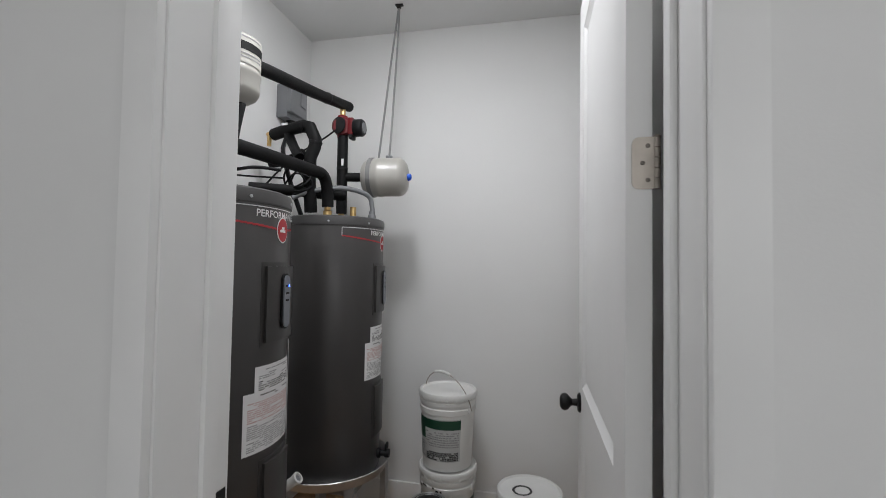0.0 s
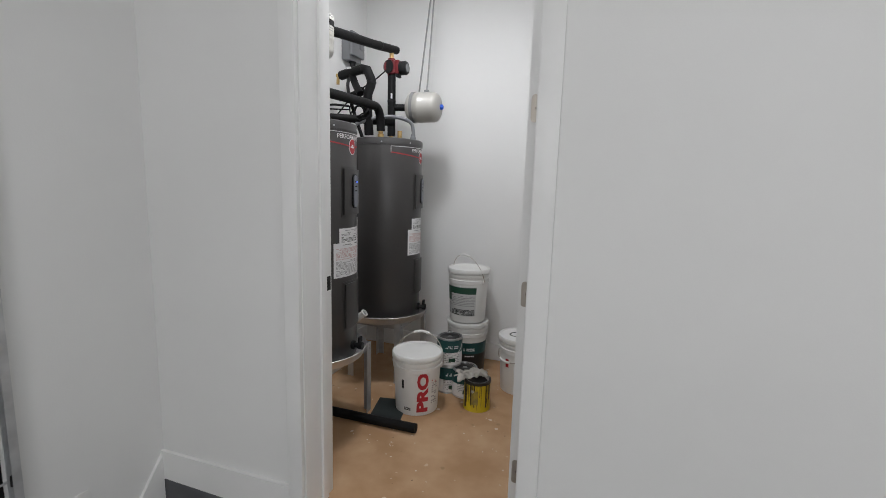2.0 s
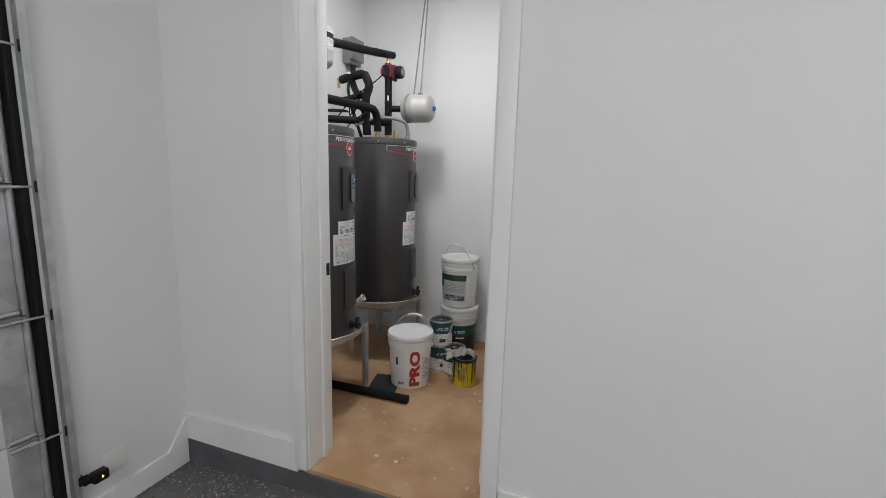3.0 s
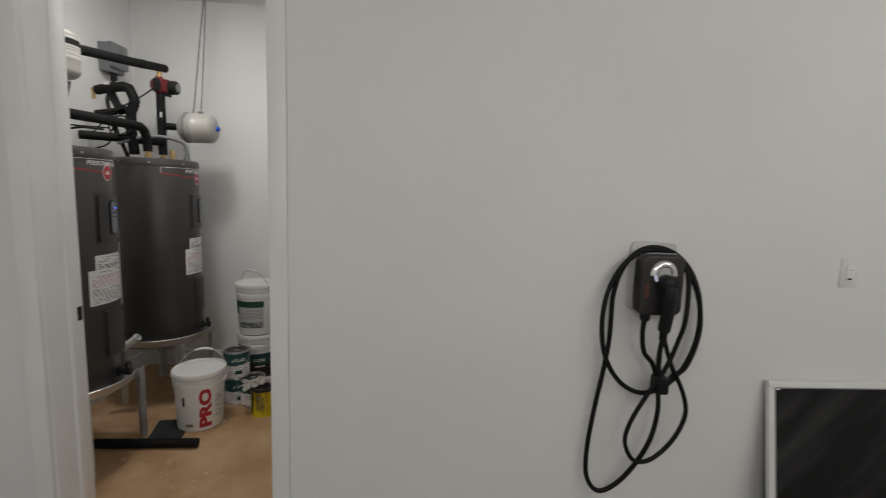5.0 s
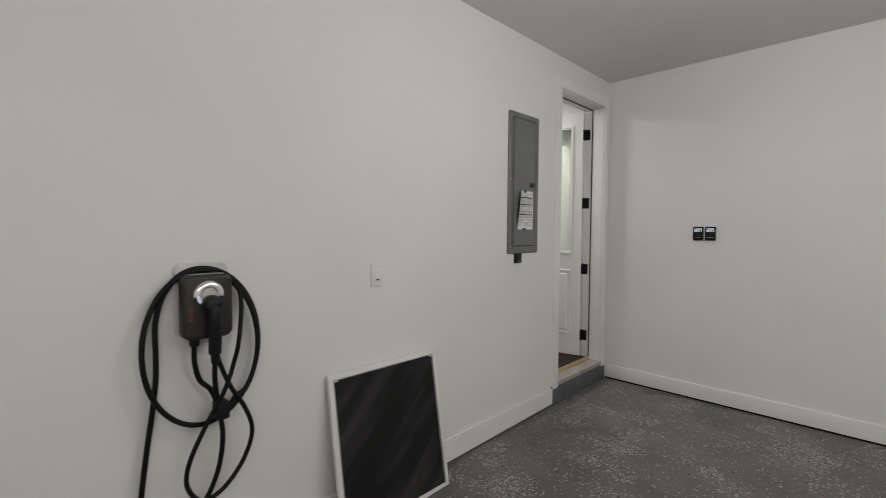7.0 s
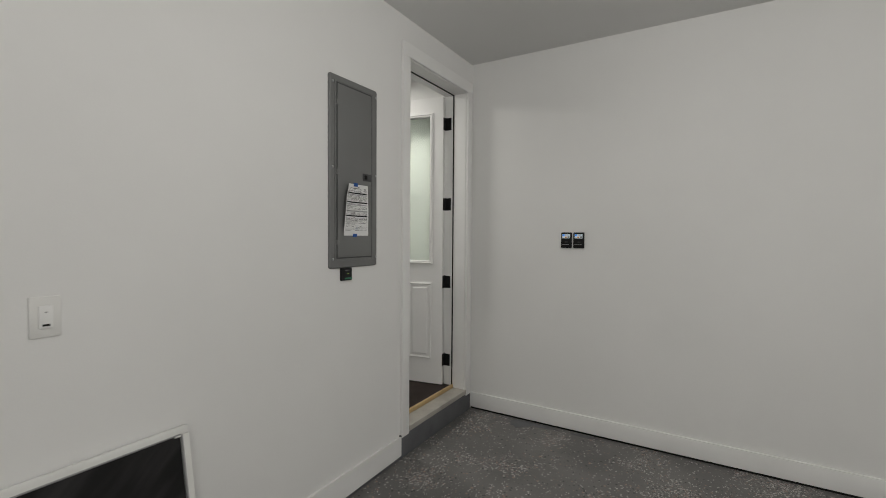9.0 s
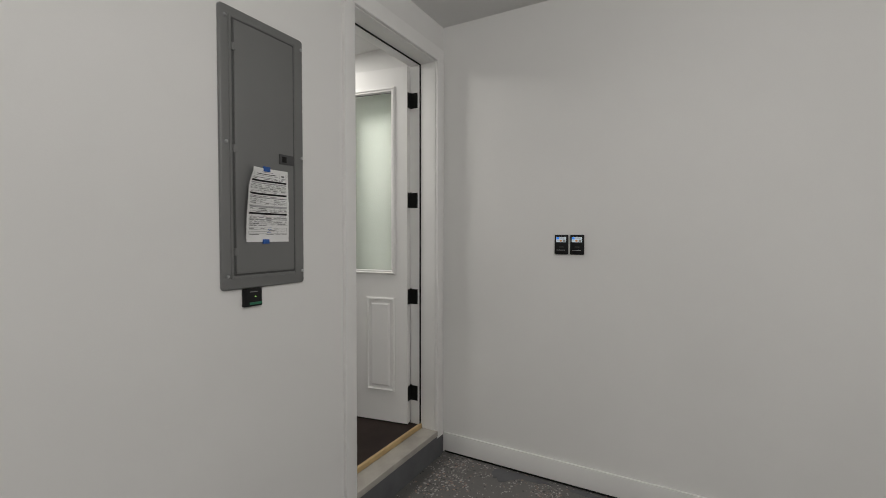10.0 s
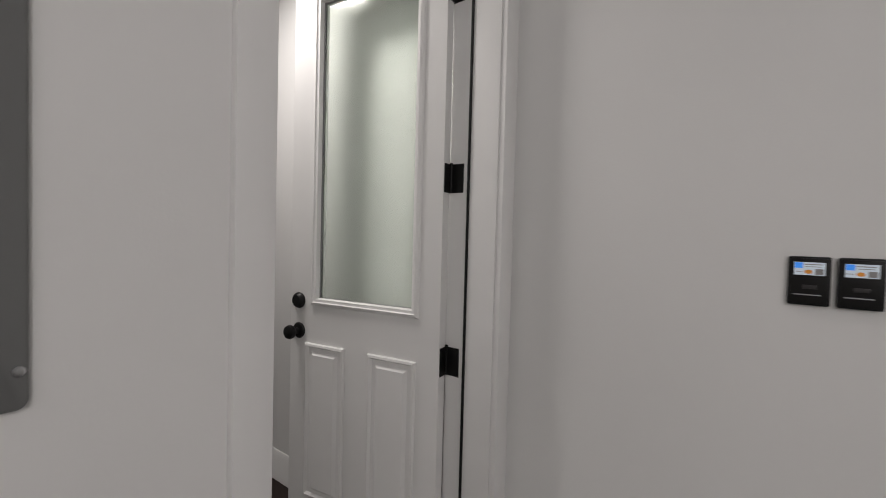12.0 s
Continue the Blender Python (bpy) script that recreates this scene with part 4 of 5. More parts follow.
part("cover", box(B(), (0.07, -0.089, 0.03), (0.098, 0.089, 0.20), 0.008), GREYBOX, gb)
part("cover_rib", box(B(), (0.098, 0.01, 0.09), (0.106, 0.07, 0.17), 0.006), GREYBOX, gb)
part("conduit_hub", lathe(B(), [(0.022, -0.05), (0.022, -0.01), (0.028, -0.008), (0.028, 0.0)], 16, Matrix.Translation((0.045, 0.0, 0.0))), BLACKP, gb)
pipe("flexible_conduit", [(UX0 + 0.045, 1.70, 2.19), (0.2, 1.60, 2.08), (0.26, 1.50, 1.98), (0.36, 1.42, 1.80), (0.44, 1.40, TOP + 0.003)], 0.012, BLACKP, "black flexible conduit from the box to the heater", "conduit")


# ---- buckets and cans ----
def bucket_r(z):
    return 0.131 + (0.149 - 0.131) * z / 0.37


def bucket(m, label, bail=None, tall=1.0, turn=0, rise=0.165):
    """A five-gallon pail: tapered shell with ribs, clipped lid, wire bail with a grip."""
    t = thing("paint_bucket", m, label, "bucket", "paint buckets")
    prof = [(0.0, 0.004), (0.120, 0.004), (0.122, 0.0), (0.130, 0.001), (0.1315, 0.006), (bucket_r(0.27), 0.27), (bucket_r(0.27) + 0.006, 0.274), (bucket_r(0.30) + 0.006, 0.298), (bucket_r(0.30), 0.302), (bucket_r(0.315), 0.315),
            (bucket_r(0.32) + 0.006, 0.318), (bucket_r(0.33) + 0.006, 0.333), (bucket_r(0.34), 0.337), (bucket_r(0.36), 0.36)]
    part("shell", lathe(B(), prof, 56, cap=False), WHITEP, t)
    ld = part("lid", lathe(B(), [(0.150, 0.345), (0.156, 0.344), (0.1575, 0.35), (0.1575, 0.366), (0.154, 0.372), (0.148, 0.373), (0.142, 0.366), (0.132, 0.365), (0.04, 0.368), (0.0, 0.3685)], 56, cap=False), WHITEP, t)
    bm = B()
    for k in range(20):
        a = 18 * k
        box(bm, (0.1565, -0.004, 0.338), (0.159, 0.004, 0.352), 0.001, pose(0, 0, 0, 0, 0, a))
    tagged(part("lid_tabs", bm, WHITEP, ld), kind="stuff")
    for a in (0, 180):
        ear = part("bail_ear", lathe(B(), [(0.016, 0.0), (0.016, 0.006), (0.008, 0.010), (0.0, 0.010)], 14, pose(bucket_r(0.29) * math.cos(radians(a)) + (0.004 if a == 0 else -0.004), 0, 0.288, 0, 90 if a == 0 else -90, 0), False), WHITEP, t)
        ear.matrix_basis = pose(0, 0, 0, 0, 0, turn)
    if bail is not None:
        # bail: angle of the wire from straight up, towards local -y
        s, c = math.sin(radians(bail)), math.cos(radians(bail))
        arc = [(0.163 * math.cos(radians(a)), -rise * math.sin(radians(a)) * s, 0.29 + rise * math.sin(radians(a)) * c) for a in range(0, 181, 12)]
        wb = part("bail", tube(B(), arc, 0.0026, 8, 3), NICKEL, t, "wire bail")
        wb.matrix_basis = pose(0, 0, 0, 0, 0, turn)
        mid = arc[6:10]
        part("grip", tube(B(), mid, 0.008, 12, 4), WHITEP, wb, "white plastic grip")
    t.scale = (1, 1, tall)
    return t


def bars(parent, r_of, a0, a1, z0, z1, material, seed, row=0.010, high=0.0045, share=0.8, name="print", lift=0.0018):
    """Rows of illegible print as short bars on a drum or cone."""
    rng = random.Random(seed)
    bm = B()
    z = z0
    while z + high <= z1:
        a = a0
        while a < a1 - 1:
            w = rng.uniform(1.5, 7)
            if rng.random() < share:
                patch(bm, r_of(z) + lift, a, min(a + w, a1), z, z + high, 0.0006, 2, r_of(z + high) + lift)
            a += w + 1.0
        z += row
    return tagged(part(name, bm, material, parent), kind="stuff")


def sheet(parent, a0, a1, z0, z1, material, name, lift=0.0003, label="", r_of=bucket_r):
    return part(name, patch(B(), r_of(z0) + lift, a0, a1, z0, z1, 0.0012, 18, r_of(z1) + lift), material, parent, label)


# front pail with large red letters
p1 = bucket(pose(1.034, 1.048, ZU, 0, 0, -20), "white plastic paint bucket with large red letters", -36, rise=0.200, turn=30)
W = -49 + 20
part("lettering", word_on_drum("PRO", 0.088, bucket_r, W - 2, 0.150, 1, 1.5, 0.055), REDINK, p1, "large red printed letters")
bars(p1, bucket_r, W + 21, W + 40, 0.07, 0.21, GREYINK, 3, 0.014, 0.006, 0.6)
bars(p1, bucket_r, W + 20, W + 36, 0.19, 0.225, REDINK, 5, 0.013, 0.006, 0.5)
bars(p1, bucket_r, W - 52, W - 34, 0.035, 0.058, INK, 6, 0.010, 0.007, 0.9)
sheet(p1, W - 58, W - 52, 0.17, 0.225, BLACKL, "batch_sticker")
# stack at the back wall
p2 = bucket(pose(1.155, 1.735, ZU, 0, 0, -20), "white paint bucket with dark teal label, under another bucket", None, 1.06)
sheet(p2, -180, 179.9, 0.012, 0.235, TEAL, "label_band")
sheet(p2, -180, 179.9, 0.013, 0.155, BLACKL, "label_base", 0.0018)
bars(p2, bucket_r, -64, -30, 0.178, 0.20, PAPER, 9, 0.012, 0.007, 0.8, lift=0.003)
bars(p2, bucket_r, -60, -32, 0.135, 0.15, PAPER, 10, 0.02, 0.010, 0.95, lift=0.0034)
bars(p2, bucket_r, -130, -70, 0.285, 0.315, INK, 12, 0.012, 0.008, 0.3, "drips", 0.007)
p3 = bucket(pose(1.150, 1.735, ZU + 0.3975, 0, 0, -8), "white paint bucket with green and grey label, bail up", 16, 1.06, turn=-21, rise=0.180)
sheet(p3, -150, -42, 0.05, 0.255, mat("grey_white_label", (0.55, 0.56, 0.55), (0.5, 0.51, 0.5), 0.5), "label_sheet")
sheet(p3, -125, -42, 0.205, 0.25, GREEN, "label_head", 0.0018)
sheet(p3, -150, -125, 0.15, 0.25, GREEN, "label_side", 0.0018)
bars(p3, bucket_r, -122, -46, 0.12, 0.20, GREYINK, 14, 0.011, 0.005, 0.85, lift=0.0022)
bars(p3, bucket_r, -122, -46, 0.055, 0.10, INK, 15, 0.0085, 0.006, 0.9, lift=0.0022)
bars(p3, bucket_r, -147, -127, 0.06, 0.14, GREYINK, 16, 0.011, 0.005, 0.8, lift=0.0022)
# pail by the door
p4 = bucket(pose(1.594, 1.560, ZU, 0, 0, -40), "white paint bucket with warning label and dried paint on its lid", 118, 1.04)
W = -72 + 40
sheet(p4, W - 12, W + 14, 0.085, 0.245, PAPER, "warning_label")
sheet(p4, W - 12, W + 14, 0.222, 0.246, INK, "warning_head", 0.0018)
for a in (W - 12, W + 13):
    sheet(p4, a, a + 1, 0.085, 0.222, INK, "label_border", 0.0018)
SQ = pose((bucket_r(0.178) + 0.002) * math.cos(radians(W + 1)), (bucket_r(0.178) + 0.002) * math.sin(radians(W + 1)), 0.178, 0, 90, W + 1)
part("warning_sign", lathe(B(), [(0.022, 0.0), (0.027, 0.0), (0.027, 0.003), (0.022, 0.003)], 24, SQ), INK, p4)
part("warning_mark", box(box(B(), (-0.013, -0.010, 0.0), (0.006, 0.008, 0.0025), 0.004, SQ), (-0.002, -0.014, 0.0), (0.014, 0.013, 0.0025), 0.004, SQ), INK, p4)
bars(p4, bucket_r, W - 9, W + 11, 0.092, 0.142, INK, 21, 0.009, 0.005, 0.8, lift=0.0022)
sheet(p4, W + 18, W + 60, 0.04, 0.25, mat("pale_label", (0.5, 0.49, 0.48), (0.45, 0.44, 0.43), 0.5), "side_label")
sheet(p4, W + 18, W + 60, 0.205, 0.25, REDINK, "side_label_head", 0.0018)
bars(p4, bucket_r, W + 20, W + 58, 0.05, 0.195, GREYINK, 22, 0.011, 0.005, 0.85, lift=0.0022)
bars(p4, bucket_r, W - 14, W + 12, 0.03, 0.06, INK, 23, 0.012, 0.007, 0.8)
sheet(p4, W - 52, W - 42, 0.18, 0.235, REDINK, "red_sticker")
part("paint_ring", lathe(B(), [(0.036, 0.3695), (0.040, 0.3715), (0.046, 0.3715), (0.048, 0.3695)], 28, Matrix.Translation((-0.02, -0.03, 0)), False), BLACKL, p4, "dried dark paint ring")


def paint_can(m, label, h=0.19, r=0.083, body=None, open_top=True):
    t = thing("paint_can", m, label, "paint can", "paint cans")
    part("shell", lathe(B(), [(0.0, 0.003), (r - 0.003, 0.003), (r, 0.0), (r + 0.002, 0.003), (r, 0.007), (r, h - 0.008), (r + 0.002, h - 0.004), (r, h), (r - 0.006, h), (r - 0.008, h - 0.004)], 44, cap=False), body or GALV, t)
    part("lid", lathe(B(), [(r - 0.008, h - 0.005), (r - 0.011, h - 0.001), (r - 0.018, h - 0.001), (r - 0.02, h - 0.006), (0.0, h - 0.006)], 44, cap=False), GALV, t)
    return t


def flat_r(r):
    return lambda z: r


def white_can(m, label, seed, crust=True):
    t = paint_can(m, label)
    q = flat_r(0.083)
    sheet(t, -180, 179.9, 0.012, 0.178, PAPER, "label_sheet", r_of=q)
    sheet(t, -180, 179.9, 0.098, 0.1785, TEAL, "label_head", 0.0018, r_of=q)
    bars(t, q, -100, -40, 0.125, 0.15, PAPER, seed, 0.012, 0.007, 0.7, lift=0.0034)
    bars(t, q, -110, -30, 0.03, 0.10, GREYINK, seed + 1, 0.012, 0.005, 0.6, lift=0.0022)
    sheet(t, -85, -55, 0.035, 0.06, GREEN, "label_patch", 0.002, r_of=q)
    if crust:
        part("dried_paint", lathe(B(), [(0.016, 0.1845), (0.020, 0.187), (0.062, 0.1875), (0.066, 0.1845)], 30, None, False), BLACKL, t, "dried dark paint on the lid")
        part("lid_paint", lathe(B(), [(0.0605, 0.1850), (0.0695, 0.1905), (0.0705, 0.1905), (0.0715, 0.1895)], 30, cap=False), BLACKL, t)
    return t


white_can(pose(1.140, 1.355, ZU, 0, 0, 15), "paint can with white and teal label, under another can", 31, False)
c2 = white_can(pose(1.143, 1.352, ZU + 0.191, 0, 0, 10), "paint can with white and teal label, crusted lid", 33)
part("bail", tube(B(), [(0.086 * math.cos(radians(a)) , -0.03 - 0.07 * math.sin(radians(a)), 0.15 - 0.075 * math.sin(radians(a))) for a in range(0, 181, 15)], 0.0016, 6, 3), GALV, c2)
white_can(pose(1.262, 1.330, ZU, 0, 0, 5), "paint can with white and teal label beside a rag", 35)
yc = paint_can(pose(1.390, 1.185, ZU), "yellow paint can with dark drips and a rag on top", body=YELLOW)
rng = random.Random(8)
bm = B()
for k in range(30):
    a = -170 + rng.uniform(0, 160)
    top, w, low = 0.182, rng.uniform(1.0, 5.5), rng.uniform(0.004, 0.14)
    patch(bm, 0.0832, a, a + w, low, top, 0.001, 2)
patch(bm, 0.0833, -180, 180, 0.173, 0.183, 0.0012, 40)
part("paint_drips", bm, BLACKL, yc, "dark dried paint drips")
part("rim_paint", lathe(B(), [(0.0858, 0.180), (0.0866, 0.186), (0.0858, 0.1912), (0.076, 0.1912), (0.073, 0.1862), (0.0, 0.1858)], 40, cap=False), BLACKL, yc, "dark paint over the rim and lid")
sheet(yc, -100, -70, 0.05, 0.14, mat("stained_label", (0.35, 0.27, 0.03), (0.2, 0.16, 0.05), 0.6, scale=40), "stained_label", r_of=flat_r(0.083))
part("ear", lathe(B(), [(0.010, 0), (0.010, 0.004), (0.0, 0.006)], 12, pose(0.083 * math.cos(radians(-95)), 0.083 * math.sin(radians(-95)), 0.135, 0, 90, -95), False), GALV, yc)


def rag(m):
    """A crumpled cloth: a puckered sheet folded over on itself."""
    bm = B()
    n = 34
    grid = []
    for i in range(n):
        row = []
        for j in range(n):
            u, v = i / (n - 1) * 2 - 1, j / (n - 1) * 2 - 1
            d = math.hypot(u, v)
            q = noise.noise(Vector((u * 1.9, v * 1.9, 3.1))) * 0.5 + noise.noise(Vector((u * 4.3, v * 4.3, 7.7))) * 0.3
            x = 0.10 * u + 0.03 * noise.noise(Vector((u * 2.2, v * 2.2, 1.0)))
            y = 0.062 * v + 0.03 * noise.noise(Vector((u * 2.2, v * 2.2, 5.0)))
            z = 0.022 + 0.075 * q * (1 - 0.25 * d) + 0.02 * (1 - d * d)
            row.append(bm.verts.new((x, y, max(z, 0.002 if math.hypot(x, y) < 0.088 else -0.035))))
        grid.append(row)
    for i in range(n - 1):
        for j in range(n - 1):
            bm.faces.new((grid[i][j], grid[i + 1][j], grid[i + 1][j + 1], grid[i][j + 1]))
    bmesh.ops.solidify(bm, geom=bm.faces[:], thickness=0.003)
    ob = part("cloth_rag", bm, CLOTH, smooth=70)
    ob.matrix_basis = m
    return tagged(ob, "crumpled off-white paint rag lying on the yellow can", "rag")


rag(pose(1.352, 1.195, ZU + 0.188, 0, 0, 25))

fp = thing("foam_pipe_offcut", Matrix(), "offcut of black foam pipe insulation on the floor", "pipe insulation")
bm = tube(B(), [(0.50, 0.738, ZU + 0.028), (0.85, 0.748, ZU + 0.027), (1.155, 0.756, ZU + 0.028)], 0.027, 18, 6)
part("sleeve", bm, FOAM, fp)
part("slit", tube(B(), [(0.50, 0.731, ZU + 0.0548), (1.154, 0.749, ZU + 0.0548)], 0.0012, 6, 2), INK, fp)
# flat black disc in place of the shaded hole
part("bore_shade_disc", lathe(B(), [(0.0, 0.0), (0.013, 0.0), (0.013, 0.0008), (0.0, 0.0008)], 18, pose(1.1552, 0.756, ZU + 0.028, 0, 90, 1), False), INK, fp)
bm = prism(B(), [(0.775, 1.045), (0.935, 1.075), (0.99, 0.965), (1.03, 0.786), (0.835, 0.781)], "z", ZU, ZU + 0.006)
tagged(part("rubber_mat", bm, mat("dark_rubber", (0.018, 0.026, 0.026), (0.012, 0.018, 0.018), 0.7, bump=0.3)), "dark rubber mat offcut lying on the floor", "mat")

# ---- charger wall ----
ev = thing("car_charger", Matrix(), "dark grey wall car charger with coiled black cable", "car charger")


def round_slab(x0, x1, z0, z1, r, levels):
    """A slab with rounded corners facing -y. levels: pairs of inset and y, from the wall outwards."""
    bm = B()
    loops = []
    for d, y in levels:
        loop = []
        for cx, cz, a0 in ((x1 - r, z1 - r, 0), (x0 + r, z1 - r, 90), (x0 + r, z0 + r, 180), (x1 - r, z0 + r, 270)):
            for k in range(7):
                a = radians(a0 + 15 * k)
                loop.append(bm.verts.new((cx + (r - d) * math.cos(a), y, cz + (r - d) * math.sin(a))))
        loops.append(loop)
    for p, q in zip(loops, loops[1:]):
        for k in range(len(p)):
            k2 = (k + 1) % len(p)
            bm.faces.new((p[k], p[k2], q[k2], q[k]))
    bm.faces.new(loops[0][::-1])
    bm.faces.new(loops[-1])
    return bm


part("wall_plate", round_slab(3.268, 3.458, 1.012, 1.291, 0.028, ((0, 0.0), (0, -0.010), (0.002, -0.013), (0.005, -0.014))), mat("clear_grey_plate", (0.60, 0.60, 0.595), (0.56, 0.56, 0.555), 0.25), ev, "pale grey mounting plate")
part("body", round_slab(3.272, 3.444, 1.012, 1.250, 0.030, ((0.004, -0.052), (0, -0.056), (0, -0.096), (0.003, -0.102), (0.008, -0.105), (0.012, -0.106))), CHARGER, ev)
part("hanger", round_slab(3.290, 3.426, 1.030, 1.236, 0.03, ((0, -0.013), (0, -0.053))), CHARGER, ev)
part("top_lip", tube(B(), [(3.298, -0.080, 1.2505), (3.33, -0.080, 1.2515), (3.386, -0.080, 1.2515), (3.418, -0.080, 1.2505)], 0.004, 8, 4), GREYBOX, ev, "pale line along the top edge")
bm = B()
n = 24
for (r0, r1, y0, y1) in ((0.022, 0.054, -0.115, -0.105),):
    vs = []
    for k in range(n + 1):
        a = radians(-8 + 196 * k / n)
        vs.append([bm.verts.new((3.360 + r * math.cos(a), y, 1.176 + r * math.sin(a))) for r, y in ((r0, y1), (r0 + 0.006, y0), (r0 + 0.016, y0 - 0.002), (r1 - 0.009, y0 + 0.001), (r1 - 0.003, y0 + 0.005), (r1, y1))])
    for p, q in zip(vs, vs[1:]):
        for k in range(5):
            bm.faces.new((p[k], p[k + 1], q[k + 1], q[k]))
part("status_arc", bm, CHROME, ev, "bright silver status arc")
bm = B()
rows = [[bm.verts.new((3.360 + r * math.cos(radians(a)), y, 1.176 + r * math.sin(radians(a)))) for r, y in ((0.034, -0.117), (0.037, -0.1195), (0.043, -0.1195), (0.046, -0.117))] for a in range(180, 221, 5)]
for p, q in zip(rows, rows[1:]):
    for k in range(3):
        bm.faces.new((p[k], p[k + 1], q[k + 1], q[k]))
part("arc_light", bm, LEDWHITE, ev, "pale blue lit end of the arc")
part("dock", lathe(B(), [(0.0, 0.0), (0.034, 0.0), (0.034, 0.006), (0.0, 0.007)], 28, pose(3.360, -0.105, 1.176, 90), False), ALU, ev, "silver socket face")
bm = B()
lathe(bm, [(0.0, -0.005), (0.030, -0.005), (0.034, 0.004), (0.034, 0.032), (0.026, 0.050), (0.012, 0.057), (0.0, 0.058)], 28, pose(3.364, -0.105, 1.143, 90), False)
tube(bm, [(3.364, -0.138, 1.143), (3.366, -0.148, 1.10), (3.368, -0.14, 1.03), (3.372, -0.12, 0.96)], 0.023, 14, 6)
cn = part("connector", bm, BLACKP, ev, "black plug handle")
part("strain_relief", tube(B(), [(3.372, -0.12, 0.965), (3.374, -0.115, 0.92)], 0.015, 12, 3), RUBBER, cn)
bm = B()
for k in range(5):
    box(bm, (3.292, -0.1066, 1.082 + 0.012 * k), (3.304 + 0.003 * (k % 2), -0.1058, 1.091 + 0.012 * k))
part("printed_name", bm, ORANGE, ev, "dull orange print")
part("cable_gland", lathe(B(), [(0.016, -0.028), (0.018, -0.02), (0.018, 0.0)], 14, Matrix.Translation((3.315, -0.078, 1.014))), BLACKP, ev)


def ring_point(a, rx, rz, y):
    return (3.355 + rx * math.cos(radians(a)), y, 0.969 + rz * math.sin(radians(a)))


cable = [(3.374, -0.115, 0.93), (3.376, -0.10, 0.86), (3.39, -0.085, 0.77), (3.425, -0.075, 0.71), (3.46, -0.06, 0.75)]
cable += [ring_point(a, 0.201, 0.293, -0.058 + 0.024 * max(0, math.sin(radians(a)))) for a in range(-40, 261, 20)]
cable += [ring_point(a, 0.212, 0.302, -0.036) for a in range(280, 450, 20)]
# the last quarter falls inside the ring and hangs down as the long loop
cable += [ring_point(a, 0.212 - 0.058 * ((a - 440) / 100) ** 0.8, 0.302, -0.032) for a in range(460, 541, 20)]
cable += [(3.199, -0.032, 0.87), (3.186, -0.03, 0.75), (3.164, -0.03, 0.60), (3.145, -0.03, 0.42), (3.152, -0.035, 0.29), (3.21, -0.04, 0.232), (3.30, -0.05, 0.30), (3.385, -0.06, 0.45), (3.412, -0.065, 0.60), (3.40, -0.06, 0.72), (3.375, -0.06, 0.80),
          (3.335, -0.06, 0.85), (3.315, -0.072, 0.93), (3.315, -0.078, 1.0)]
part("cable", tube(B(), cable, 0.0096, 10, 5), RUBBER, ev, "thick black charging cable")
loop = [(3.47, -0.095, 1.00), (3.45, -0.09, 0.90), (3.41, -0.09, 0.79), (3.345, -0.09, 0.68), (3.29, -0.085, 0.56), (3.28, -0.08, 0.47), (3.325, -0.08, 0.395), (3.40, -0.08, 0.405), (3.48, -0.08, 0.49), (3.52, -0.08, 0.60), (3.495, -0.08, 0.70), (3.44, -0.085, 0.80), (3.40, -0.09, 0.90), (3.385, -0.10, 0.95)]
loop = [(3.466, -0.036, 1.212), (3.494, -0.05, 1.15), *loop[:1], *loop[1:]]
part("cable_loop", tube(B(), loop, 0.0088, 10, 6), RUBBER, ev, "loose loop of black cable")
part("cable_clip", box(B(), (3.382, -0.10, 0.685), (3.432, -0.035, 0.755), 0.012), BLACKP, ev, "black cable clip")

sw = thing("wall_switch", pose(4.205, 0, 1.184), "white wall dimmer switch plate", "light switch")
part("plate", box(B(), (-0.038, -0.006, -0.061), (0.038, 0.0, 0.061), 0.003), WHITEP, sw)
part("rocker", box(B(), (-0.017, -0.010, -0.034), (0.017, -0.005, 0.034), 0.002), TRIM, sw)
part("slot", box(B(), (-0.009, -0.0108, -0.027), (0.009, -0.0098, -0.021)), INK, sw)
part("indicator", box(B(), (-0.003, -0.0108, 0.012), (0.003, -0.0098, 0.016)), GREYINK, sw)
ol = thing("wall_outlet", pose(3.30, 0, 0.165), "white wall outlet plate above the baseboard", "outlet")
part("plate", box(B(), (-0.036, -0.006, -0.06), (0.036, 0.0, 0.0), 0.003), WHITEP, ol)

# leaning insect screen
SX0, SX1, SY0, SY1, SZT = 3.898, 4.603, -0.160, -0.030, 0.722
sz0 = floor_z(4.25) - 0.004
tilt = math.degrees(math.atan2(SY1 - SY0, SZT - sz0))
SH, SW = math.hypot(SZT - sz0, SY1 - SY0), SX1 - SX0
ws = thing("window_screen", pose(SX0, SY0, sz0, -tilt), "black insect screen in a white frame leaning on the wall", "window screen")
fw, ft = 0.030, 0.022
for nm, lo, hi in (("frame_rail", (0, 0, 0), (SW, ft, fw)), ("frame_rail", (0, 0, SH - fw), (SW, ft, SH)), ("frame_stile", (0, 0, fw), (fw, ft, SH - fw)), ("frame_stile", (SW - fw, 0, fw), (SW, ft, SH - fw))):
    part(nm, box(B(), lo, hi, 0.004), WHITEP, ws)
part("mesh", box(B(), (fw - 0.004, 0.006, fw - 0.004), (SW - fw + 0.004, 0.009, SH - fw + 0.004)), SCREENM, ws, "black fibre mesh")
bm = B()
for x0, x1 in ((fw - 0.006, fw), (SW - fw, SW - fw + 0.006)):
    box(bm, (x0, -0.001, fw), (x1, 0.004, SH - fw))
